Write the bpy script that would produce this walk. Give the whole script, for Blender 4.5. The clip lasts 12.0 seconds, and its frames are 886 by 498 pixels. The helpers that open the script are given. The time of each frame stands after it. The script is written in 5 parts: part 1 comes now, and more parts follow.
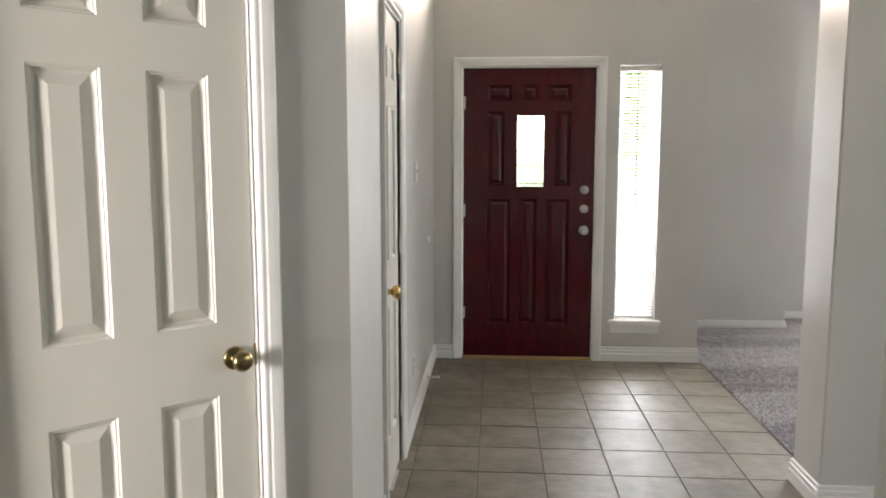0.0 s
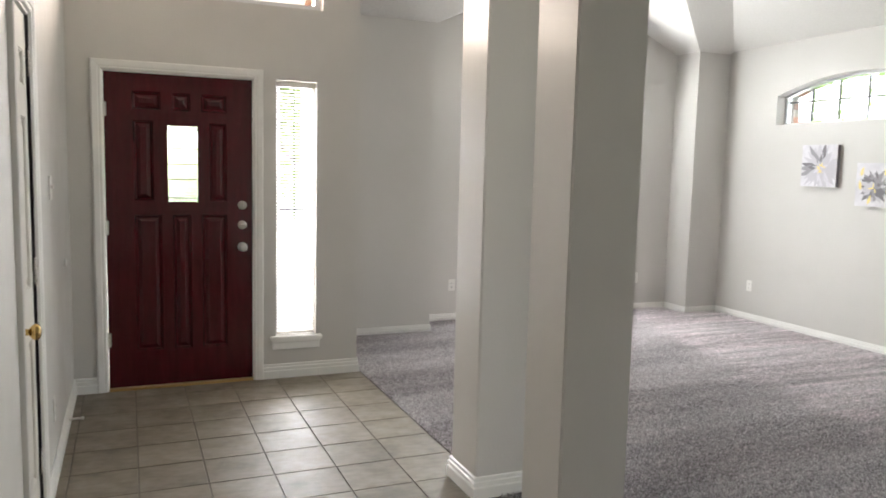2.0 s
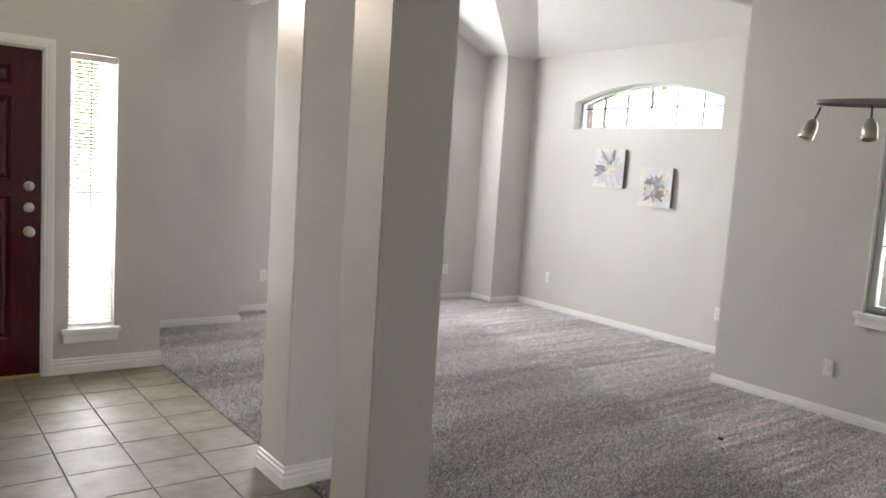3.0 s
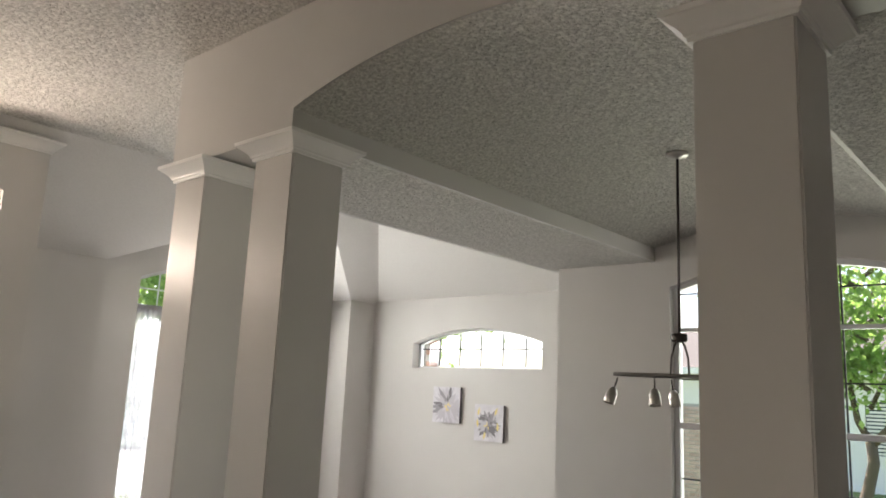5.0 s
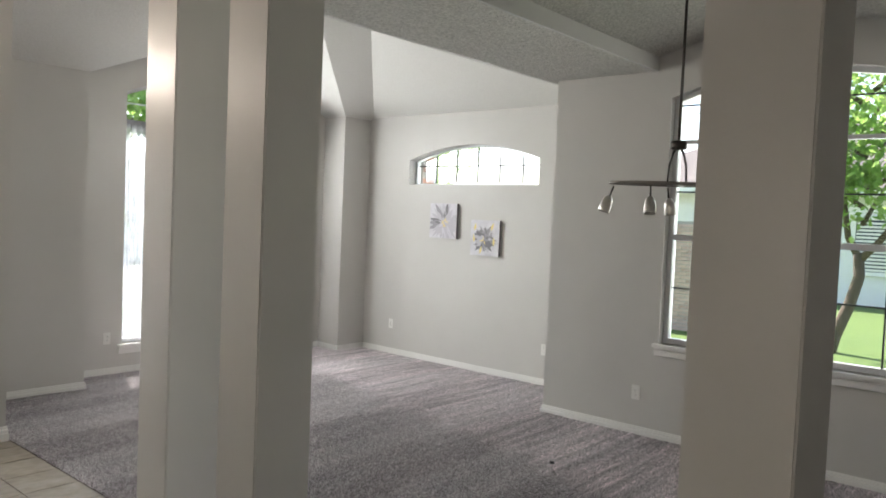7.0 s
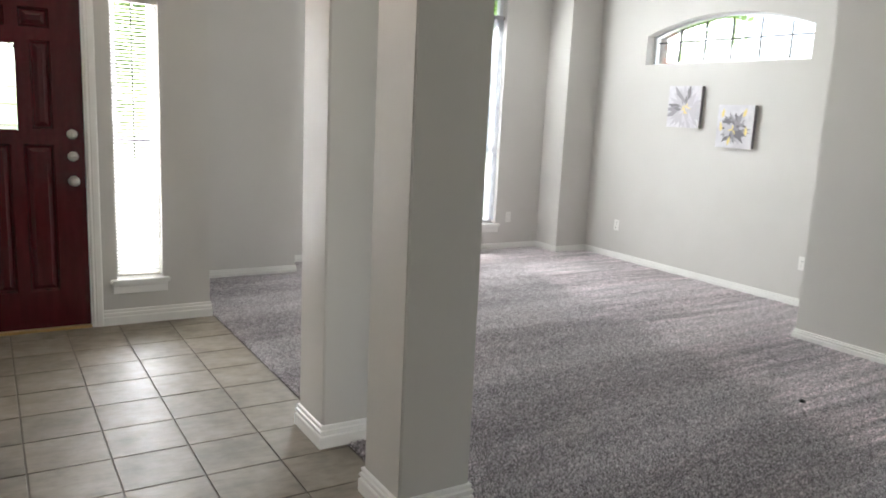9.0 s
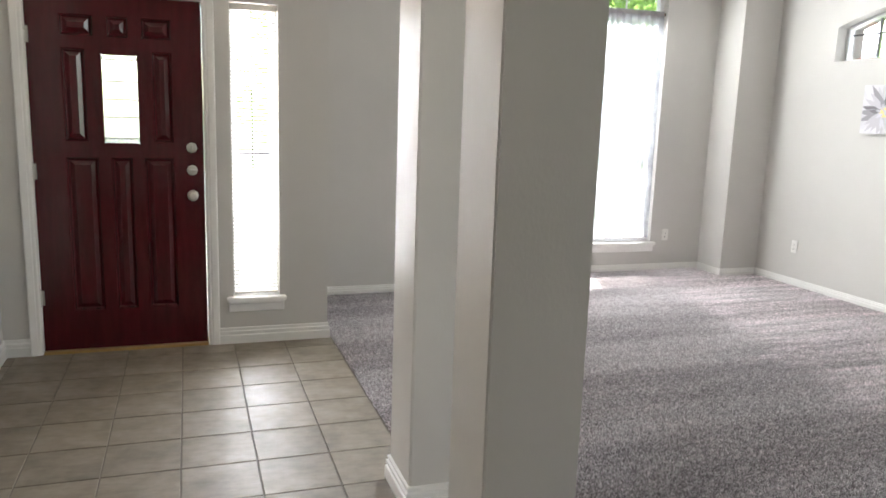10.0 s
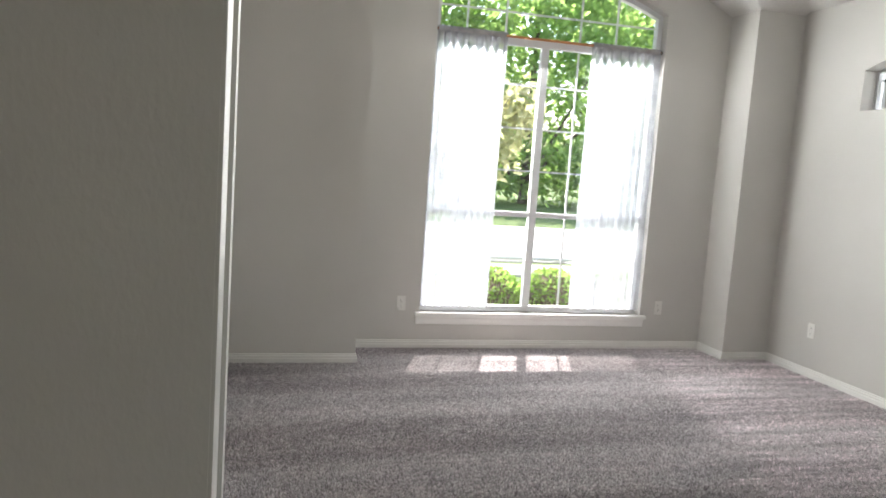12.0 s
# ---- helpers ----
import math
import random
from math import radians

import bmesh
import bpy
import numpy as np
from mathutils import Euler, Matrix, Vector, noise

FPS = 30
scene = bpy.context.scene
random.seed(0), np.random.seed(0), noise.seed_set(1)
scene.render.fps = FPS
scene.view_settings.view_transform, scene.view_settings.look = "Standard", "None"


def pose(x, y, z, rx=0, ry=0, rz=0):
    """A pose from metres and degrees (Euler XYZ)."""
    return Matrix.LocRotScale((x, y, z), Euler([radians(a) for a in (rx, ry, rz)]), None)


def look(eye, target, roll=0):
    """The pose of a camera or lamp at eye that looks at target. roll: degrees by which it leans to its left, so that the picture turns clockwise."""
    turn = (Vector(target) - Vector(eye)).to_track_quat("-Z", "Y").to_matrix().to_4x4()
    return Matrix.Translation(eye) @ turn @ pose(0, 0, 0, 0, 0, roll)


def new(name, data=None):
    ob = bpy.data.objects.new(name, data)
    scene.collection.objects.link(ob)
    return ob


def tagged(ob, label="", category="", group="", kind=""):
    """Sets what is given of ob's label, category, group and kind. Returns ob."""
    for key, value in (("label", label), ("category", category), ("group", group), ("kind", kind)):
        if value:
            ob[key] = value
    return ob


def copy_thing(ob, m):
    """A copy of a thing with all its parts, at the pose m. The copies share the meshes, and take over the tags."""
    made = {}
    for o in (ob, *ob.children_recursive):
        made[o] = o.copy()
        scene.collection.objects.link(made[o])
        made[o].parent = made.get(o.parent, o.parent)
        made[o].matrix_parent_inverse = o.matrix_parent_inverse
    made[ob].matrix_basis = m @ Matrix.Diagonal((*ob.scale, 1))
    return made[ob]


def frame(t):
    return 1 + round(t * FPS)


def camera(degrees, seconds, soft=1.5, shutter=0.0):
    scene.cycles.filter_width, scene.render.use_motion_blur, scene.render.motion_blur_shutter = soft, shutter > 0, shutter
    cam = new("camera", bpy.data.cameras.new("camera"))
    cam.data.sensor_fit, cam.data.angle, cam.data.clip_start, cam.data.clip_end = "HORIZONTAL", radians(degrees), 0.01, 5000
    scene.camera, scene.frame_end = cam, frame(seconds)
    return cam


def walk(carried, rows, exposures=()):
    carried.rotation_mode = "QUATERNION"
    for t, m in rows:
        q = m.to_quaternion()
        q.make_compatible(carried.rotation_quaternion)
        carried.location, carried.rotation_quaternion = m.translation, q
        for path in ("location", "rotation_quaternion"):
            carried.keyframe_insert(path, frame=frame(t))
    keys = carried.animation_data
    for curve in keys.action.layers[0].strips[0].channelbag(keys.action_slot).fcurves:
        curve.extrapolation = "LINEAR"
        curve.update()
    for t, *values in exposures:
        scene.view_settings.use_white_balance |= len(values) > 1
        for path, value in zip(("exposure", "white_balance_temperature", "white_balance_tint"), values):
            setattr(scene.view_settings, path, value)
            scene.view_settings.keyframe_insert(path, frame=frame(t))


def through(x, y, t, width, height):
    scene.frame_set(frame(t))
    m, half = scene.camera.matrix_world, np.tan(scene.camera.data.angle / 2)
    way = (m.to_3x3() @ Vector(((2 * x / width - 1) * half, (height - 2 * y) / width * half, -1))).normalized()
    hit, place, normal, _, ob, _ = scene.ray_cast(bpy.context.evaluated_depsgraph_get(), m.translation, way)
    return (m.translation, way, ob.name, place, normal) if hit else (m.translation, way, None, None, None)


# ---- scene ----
cam = camera(60.9, 12.0, soft=1.7, shutter=0.13)
PATH = [
    (0, (0.228, 0.694, 1.442), (0.091, 2.675, 1.199), -0.0),
    (0.5, (0.241, 0.719, 1.438), (0.342, 2.694, 1.136), 1.0),
    (1, (0.181, 0.743, 1.469), (0.5, 2.696, 1.177), 1.7),
    (1.5, (0.159, 0.776, 1.491), (0.686, 2.691, 1.258), 0.9),
    (2, (0.135, 0.783, 1.495), (0.904, 2.617, 1.282), 1.4),
    (2.5, (0.158, 0.776, 1.493), (1.169, 2.484, 1.249), 3.0),
    (2.7, (0.155, 0.773, 1.477), (1.25, 2.427, 1.227), 3.5),
    (4.3, (-0.293, 0.453, 1.695), (1.145, 1.837, 1.834), 3.1),
    (4.5, (-0.343, 0.46, 1.707), (1.12, 1.807, 1.916), 2.9),
    (5, (-0.376, 0.44, 1.736), (1.1, 1.737, 2.109), 2.7),
    (5.5, (-0.372, 0.424, 1.738), (1.105, 1.693, 2.193), 2.3),
    (6, (-0.353, 0.431, 1.725), (1.142, 1.698, 2.123), 2.4),
    (6.5, (-0.323, 0.423, 1.692), (1.216, 1.698, 1.796), 2.6),
    (6.7, (-0.311, 0.436, 1.686), (1.238, 1.701, 1.678), 2.4),
    (8.3, (0.043, 0.75, 1.491), (1.325, 2.26, 1.216), 1.3),
    (8.5, (0.148, 0.794, 1.481), (1.382, 2.338, 1.178), 1.4),
    (9, (0.39, 0.906, 1.452), (1.417, 2.584, 1.094), 2.7),
    (9.5, (0.589, 1.1, 1.46), (1.364, 2.907, 1.092), 2.7),
    (10, (0.828, 1.278, 1.471), (1.462, 3.141, 1.113), 1.9),
    (10.5, (1.103, 1.486, 1.478), (1.665, 3.372, 1.12), 2.5),
    (11, (1.366, 1.686, 1.469), (2.001, 3.559, 1.171), 2.3),
    (11.5, (1.615, 1.868, 1.496), (2.314, 3.725, 1.243), 2.3),
    (12, (1.898, 1.968, 1.437), (2.404, 3.889, 1.21), 3.9),
]
walk(cam, [(t, look(eye, at, roll)) for t, eye, at, roll in PATH],
     [(0, 2.12, 6500, 13), (2.5, 2.11, 6600, 14), (4.5, 1.56, 6800, 15), (5.0, 1.60, 6900, 16), (5.5, 1.73, 6900, 17), (6.5, 1.62, 6700, 14), (8.5, 2.02, 6350, 12), (9.5, 2.18, 6500, 14), (10.5, 2.22, 6500, 14), (11.5, 1.50, 6450, 12), (12, 1.72, 6600, 13)])

# ---- world, sun, large lights ----
world = bpy.data.worlds.new("world")
scene.world = world
world.use_nodes = True
wn = world.node_tree.nodes
sky = wn.new("ShaderNodeTexSky")
sky.sky_type = "NISHITA"
sky.sun_disc = False
SUN_ELEV, SUN_AZ = radians(51), math.atan2(0.36, 1.0)     # azimuth from +y towards +x
sky.sun_elevation = SUN_ELEV
sky.sun_rotation = SUN_AZ
wn["Background"].inputs["Strength"].default_value = 0.15
world.node_tree.links.new(sky.outputs["Color"], wn["Background"].inputs["Color"])

sun = new("sun", bpy.data.lights.new("sun", "SUN"))
sun.data.energy, sun.data.angle, sun.data.color = 5.0, radians(0.53), (1.0, 0.95, 0.87)
sun_from = Vector((math.sin(SUN_AZ) * math.cos(SUN_ELEV), math.cos(SUN_AZ) * math.cos(SUN_ELEV), math.sin(SUN_ELEV)))
sun.matrix_world = look(sun_from * 40, (0, 0, 0))


def window_light(name, centre, towards, width, height, watts, color=(0.95, 0.98, 1.0)):
    """Sky light that enters by one opening."""
    ob = new(name, bpy.data.lights.new(name, "AREA"))
    ob.data.shape, ob.data.size, ob.data.size_y = "RECTANGLE", width, height
    ob.data.energy, ob.data.color = watts, color
    ob.matrix_world = look(centre, Vector(centre) + Vector(towards))
    return ob


window_light("light_front_window", (4.14, 7.86, 1.65), (0.0, -1, -0.45), 1.75, 2.4, 68, (0.95, 1.0, 0.97))
window_light("light_sidelight", (1.21, 6.30, 1.2), (0, -1, -0.1), 0.27, 1.7, 14)
window_light("light_transom", (0.69, 6.30, 2.64), (0, -1, 0.18), 1.3, 0.3, 21, (1.0, 0.88, 0.76))
window_light("light_high_window", (6.30, 5.60, 2.18), (-1, 0, -0.55), 1.7, 0.34, 3)
# Stands for light from behind left; its window and room are added, unseen
window_light("light_added_room_window", (-3.1, -1.45, 1.5), (0.5, 1, -0.05), 1.35, 1.25, 132, (1.0, 0.96, 0.90))
window_light("light_dining_window", (5.52, 2.06, 1.75), (-1, 0, -0.1), 1.75, 1.9, 11, (0.95, 1.0, 0.93))

# ---- materials ----


def mat(name, color, rough=0.5, metal=0.0):
    m = bpy.data.materials.new(name)
    m.use_nodes = True
    b = m.node_tree.nodes["Principled BSDF"]
    b.inputs["Base Color"].default_value = (*color, 1)
    b.inputs["Roughness"].default_value = rough
    b.inputs["Metallic"].default_value = metal
    return m


def add(m, kind, **values):
    n = m.node_tree.nodes.new(kind)
    for key, value in values.items():
        if key in n.inputs:
            n.inputs[key].default_value = value
    return n


def wire(m, a, b):
    m.node_tree.links.new(a, b)


def bsdf(m):
    return m.node_tree.nodes["Principled BSDF"]


def coords(m, space="Object", scale=(1, 1, 1)):
    tc = add(m, "ShaderNodeTexCoord")
    mp = add(m, "ShaderNodeMapping")
    mp.inputs["Scale"].default_value = scale
    wire(m, tc.outputs[space], mp.inputs["Vector"])
    return mp.outputs["Vector"]


def noise_tex(m, vec, scale, detail=3.0, rough=0.55):
    n = add(m, "ShaderNodeTexNoise", Scale=scale, Detail=detail, Roughness=rough)
    wire(m, vec, n.inputs["Vector"])
    return n.outputs["Fac"]


def ramp(m, fac, stops):
    r = add(m, "ShaderNodeValToRGB")
    e = r.color_ramp.elements
    while len(e) < len(stops):
        e.new(0.5)
    for k, (p, c) in enumerate(stops):
        e[k].position, e[k].color = p, (*c, 1) if len(c) == 3 else c
    wire(m, fac, r.inputs["Fac"])
    return r.outputs["Color"]


def bump(m, fac, strength, distance, under=None):
    b = add(m, "ShaderNodeBump", Strength=strength, Distance=distance)
    wire(m, fac, b.inputs["Height"])
    if under is not None:
        wire(m, under, b.inputs["Normal"])
    return b.outputs["Normal"]


def mixed(m, fac, a, b, mode="MIX"):
    x = add(m, "ShaderNodeMix")
    x.data_type, x.blend_type = "RGBA", mode
    if isinstance(fac, float):
        x.inputs[0].default_value = fac
    else:
        wire(m, fac, x.inputs[0])
    for k, v in ((6, a), (7, b)):
        if isinstance(v, tuple):
            x.inputs[k].default_value = (*v, 1)
        else:
            wire(m, v, x.inputs[k])
    return x.outputs[2]


def wall_paint(name, color, rough=0.45, peel=0.5):
    """Eggshell paint over an orange-peel texture."""
    m = mat(name, color, rough)
    v = coords(m)
    big = noise_tex(m, v, 1.3, 3)
    dark = tuple(c * 0.94 for c in color)
    wire(m, ramp(m, big, [(0.3, dark), (0.7, color)]), bsdf(m).inputs["Base Color"])
    lump = ramp(m, noise_tex(m, coords(m, scale=(1, 1, 0.55)), 85, 2, 0.5), [(0.40, (0, 0, 0)), (0.66, (1, 1, 1))])
    fine = noise_tex(m, v, 240, 2)
    n = bump(m, fine, 0.12, 0.001)
    wire(m, bump(m, lump, peel, 0.0007, n), bsdf(m).inputs["Normal"])
    wire(m, ramp(m, noise_tex(m, v, 6, 3), [(0.3, (rough - 0.06,) * 3), (0.7, (rough + 0.08,) * 3)]), bsdf(m).inputs["Roughness"])
    return m


WALL = wall_paint("wall_paint", (0.605, 0.588, 0.561), 0.46, 0.28)
COLUMN_PAINT = wall_paint("semigloss_column_paint", (0.605, 0.588, 0.561), 0.34, 0.30)
SMOOTH = wall_paint("header_paint", (0.605, 0.588, 0.561), 0.5, 0.15)


def popcorn(name, dark, light, depth):
    m = mat(name, light, 0.9)
    v = coords(m)
    v1 = add(m, "ShaderNodeTexVoronoi", Scale=55.0)
    wire(m, v, v1.inputs["Vector"])
    clump = ramp(m, noise_tex(m, v, 42, 4, 0.7), [(0.45, (0, 0, 0)), (0.62, (1, 1, 1))])
    n = bump(m, clump, 1.0, depth)
    wire(m, bump(m, v1.outputs["Distance"], 0.35, 0.003, n), bsdf(m).inputs["Normal"])
    speck = ramp(m, noise_tex(m, v, 60, 4, 0.7), [(0.35, dark), (0.6, light)])
    wire(m, speck, bsdf(m).inputs["Base Color"])
    return m


CEIL = popcorn("popcorn_ceiling", (0.50, 0.48, 0.44), (0.79, 0.765, 0.715), 0.014)
# Finer texture for the living room; its paler tone carries the brighter light
CEIL_LIVING = popcorn("fine_popcorn_lit_ceiling", (0.70, 0.685, 0.655), (0.74, 0.725, 0.695), 0.0020)


def trim_paint(name, color, rough=0.32):
    m = mat(name, color, rough)
    v = coords(m)
    wire(m, ramp(m, noise_tex(m, v, 3, 4), [(0.3, tuple(c * 0.94 for c in color)), (0.7, color)]), bsdf(m).inputs["Base Color"])
    wire(m, bump(m, noise_tex(m, v, 130, 2), 0.06, 0.001), bsdf(m).inputs["Normal"])
    return m


TRIM = trim_paint("white_trim", (0.85, 0.84, 0.815))
CREAM = trim_paint("cream_door_paint", (0.74, 0.71, 0.65), 0.38)


def burgundy():
    """Brushed-on gloss enamel, with faint runs and thinner, duller patches."""
    m = mat("burgundy_gloss", (0.085, 0.008, 0.014), 0.2)
    v = coords(m, scale=(1, 1, 0.15))
    wire(m, ramp(m, noise_tex(m, v, 26, 5), [(0.3, (0.046, 0.0026, 0.0052)), (0.75, (0.076, 0.0052, 0.0095))]), bsdf(m).inputs["Base Color"])
    runs = bump(m, noise_tex(m, coords(m, scale=(1, 1, 0.35)), 9, 3), 0.16, 0.012)
    wire(m, bump(m, noise_tex(m, v, 70, 4), 0.16, 0.002, runs), bsdf(m).inputs["Normal"])
    wire(m, ramp(m, noise_tex(m, coords(m), 5, 4), [(0.35, (0.08,) * 3), (0.68, (0.20,) * 3)]), bsdf(m).inputs["Roughness"])
    return m


BURGUNDY = burgundy()


def tile_mat():
    m = mat("ceramic_tile", (0.36, 0.32, 0.27), 0.3)
    info = add(m, "ShaderNodeObjectInfo")
    tc = add(m, "ShaderNodeTexCoord")
    off = add(m, "ShaderNodeVectorMath")
    off.operation = "MULTIPLY_ADD"
    wire(m, info.outputs["Random"], off.inputs[0])
    off.inputs[1].default_value = (37, 21, 11)
    wire(m, tc.outputs["Object"], off.inputs[2])
    v = off.outputs["Vector"]
    cloud = ramp(m, noise_tex(m, v, 5, 5, 0.6), [(0.28, (0.148, 0.124, 0.098)), (0.5, (0.220, 0.187, 0.148)), (0.72, (0.290, 0.252, 0.205))])
    smear = ramp(m, noise_tex(m, coords(m, scale=(1, 3.5, 1)), 9, 4, 0.6), [(0.45, (1, 1, 1)), (0.72, (0.80, 0.79, 0.77))])
    tone = ramp(m, info.outputs["Random"], [(0.0, (0.90, 0.90, 0.89)), (1.0, (1.05, 1.04, 1.02))])
    wire(m, mixed(m, 1.0, mixed(m, 1.0, cloud, smear, "MULTIPLY"), tone, "MULTIPLY"), bsdf(m).inputs["Base Color"])
    wire(m, ramp(m, noise_tex(m, v, 14, 4), [(0.3, (0.42,) * 3), (0.7, (0.6,) * 3)]), bsdf(m).inputs["Roughness"])
    n = bump(m, noise_tex(m, v, 16, 4), 0.12, 0.004)
    wire(m, bump(m, noise_tex(m, v, 120, 2), 0.05, 0.001, n), bsdf(m).inputs["Normal"])
    return m


TILE = tile_mat()
GROUT = mat("grout", (0.17, 0.15, 0.125), 0.9)
wire(GROUT, bump(GROUT, noise_tex(GROUT, coords(GROUT), 180, 3), 0.5, 0.002), bsdf(GROUT).inputs["Normal"])


def calc(m, op, a, b):
    n = add(m, "ShaderNodeMath")
    n.operation = op
    for k, q in enumerate((a, b)):
        if isinstance(q, (int, float)):
            n.inputs[k].default_value = q
        else:
            wire(m, q, n.inputs[k])
    return n.outputs[0]


def brushed(m, v):
    """The part of the carpet whose nap was brushed the other way, in strokes along x."""
    xyz = add(m, "ShaderNodeSeparateXYZ")
    wire(m, v, xyz.inputs[0])
    side = calc(m, "SUBTRACT", xyz.outputs["X"], calc(m, "MULTIPLY", xyz.outputs["Y"], 0.24))
    ragged = calc(m, "MULTIPLY", noise_tex(m, coords(m, scale=(0.4, 4, 1)), 1.6, 4, 0.6), 0.9)
    zone = ramp(m, calc(m, "SUBTRACT", calc(m, "ADD", side, ragged), 3.25), [(0.30, (0, 0, 0)), (0.52, (1, 1, 1))])
    strokes = ramp(m, noise_tex(m, coords(m, scale=(0.5, 7.0, 1)), 1.9, 4, 0.55), [(0.36, (1.1, 1.09, 1.08)), (0.62, (2.3, 2.26, 2.25))])
    return mixed(m, zone, (1.0, 1.0, 1.0), strokes)


def carpet_mat():
    """Cut pile in mixed taupe yarns, brushed lighter and darker by the vacuum."""
    m = mat("taupe_carpet", (0.22, 0.19, 0.19), 1.0)
    v = coords(m)
    geo = add(m, "ShaderNodeNewGeometry")
    yarn = ramp(m, geo.outputs["Random Per Island"], [(0.0, (0.115, 0.095, 0.105)), (0.4, (0.212, 0.180, 0.195)), (0.75, (0.335, 0.288, 0.308)), (1.0, (0.49, 0.428, 0.452))])
    vs = coords(m, scale=(0.45, 2.3, 1))
    nap = ramp(m, noise_tex(m, vs, 1.7, 4, 0.6), [(0.38, (0.90, 0.90, 0.91)), (0.64, (1.15, 1.14, 1.13))])
    fine = ramp(m, noise_tex(m, coords(m, scale=(0.30, 1.5, 1)), 80, 3, 0.7), [(0.36, (0.50,) * 3), (0.66, (1.42,) * 3)])
    lines = ramp(m, noise_tex(m, coords(m, scale=(0.28, 11.0, 1)), 3.0, 2, 0.4), [(0.60, (1, 1, 1)), (0.68, (1.38, 1.37, 1.36))])
    rows = ramp(m, noise_tex(m, coords(m, scale=(0.55, 9.0, 1)), 2.4, 3, 0.5), [(0.54, (1, 1, 1)), (0.66, (1.22, 1.21, 1.20))])
    nap = mixed(m, 1.0, nap, brushed(m, v), "MULTIPLY")
    nap = mixed(m, 1.0, mixed(m, 1.0, nap, rows, "MULTIPLY"), lines, "MULTIPLY")
    wire(m, mixed(m, 1.0, mixed(m, 1.0, yarn, nap, "MULTIPLY"), fine, "MULTIPLY"), bsdf(m).inputs["Base Color"])
    bsdf(m).inputs["Sheen Weight"].default_value = 1.0
    bsdf(m).inputs["Specular IOR Level"].default_value = 0.1
    return m


CARPET = carpet_mat()
BACKING = mat("carpet_backing", (0.10, 0.085, 0.085), 1.0)
wire(BACKING, ramp(BACKING, noise_tex(BACKING, coords(BACKING), 120, 3), [(0.3, (0.06, 0.05, 0.05)), (0.7, (0.14, 0.12, 0.12))]), bsdf(BACKING).inputs["Base Color"])
BRASS = mat("polished_brass", (0.62, 0.42, 0.16), 0.18, 1.0)
ANTIQUE = mat("antique_brass", (0.34, 0.26, 0.13), 0.22, 1.0)
NICKEL = mat("satin_nickel", (0.55, 0.53, 0.50), 0.28, 1.0)
DARKMETAL = mat("dark_bronze", (0.06, 0.05, 0.045), 0.4, 0.8)
PLASTIC = mat("white_plastic", (0.80, 0.79, 0.76), 0.35)
SLOT = mat("socket_slot", (0.02, 0.02, 0.02), 0.6)
VINYL = mat("white_vinyl_frame", (0.72, 0.73, 0.74), 0.35)
MUNTIN = mat("dark_leading", (0.05, 0.05, 0.055), 0.5)
BLIND = mat("cream_blind", (0.80, 0.77, 0.70), 0.5)
NICKEL_DARK = mat("aged_nickel", (0.30, 0.285, 0.265), 0.34, 1.0)
SLAT = mat("translucent_slat", (0.84, 0.82, 0.77), 0.5)
slat_glow = add(SLAT, "ShaderNodeBsdfTranslucent")
slat_glow.inputs["Color"].default_value = (0.86, 0.84, 0.78, 1)
slat_mix = add(SLAT, "ShaderNodeMixShader", Fac=0.5)
wire(SLAT, bsdf(SLAT).outputs["BSDF"], slat_mix.inputs[1])
wire(SLAT, slat_glow.outputs["BSDF"], slat_mix.inputs[2])
wire(SLAT, slat_mix.outputs["Shader"], SLAT.node_tree.nodes["Material Output"].inputs["Surface"])
ROD = mat("copper_rod", (0.55, 0.24, 0.10), 0.4, 0.3)


def glass_mat(name, tint=(1, 1, 1), rough=0.0):
    m = bpy.data.materials.new(name)
    m.use_nodes = True
    n = m.node_tree.nodes
    n.remove(n["Principled BSDF"])
    tr = add(m, "ShaderNodeBsdfTransparent")
    tr.inputs["Color"].default_value = (*tint, 1)
    gl = add(m, "ShaderNodeBsdfGlossy", Roughness=0.02)
    fr = add(m, "ShaderNodeFresnel", IOR=1.45)
    mx = add(m, "ShaderNodeMixShader")
    wire(m, fr.outputs["Fac"], mx.inputs["Fac"])
    wire(m, tr.outputs["BSDF"], mx.inputs[1])
    wire(m, gl.outputs["BSDF"], mx.inputs[2])
    wire(m, mx.outputs["Shader"], n["Material Output"].inputs["Surface"])
    return m


GLASS = glass_mat("window_glass")
LITE = mat("bevelled_frosted_glass", (1, 1, 1), 0.2)
bsdf(LITE).inputs["Transmission Weight"].default_value = 1.0
bsdf(LITE).inputs["Roughness"].default_value = 0.2
wire(LITE, bump(LITE, noise_tex(LITE, coords(LITE), 60, 2), 0.4, 0.004), bsdf(LITE).inputs["Normal"])


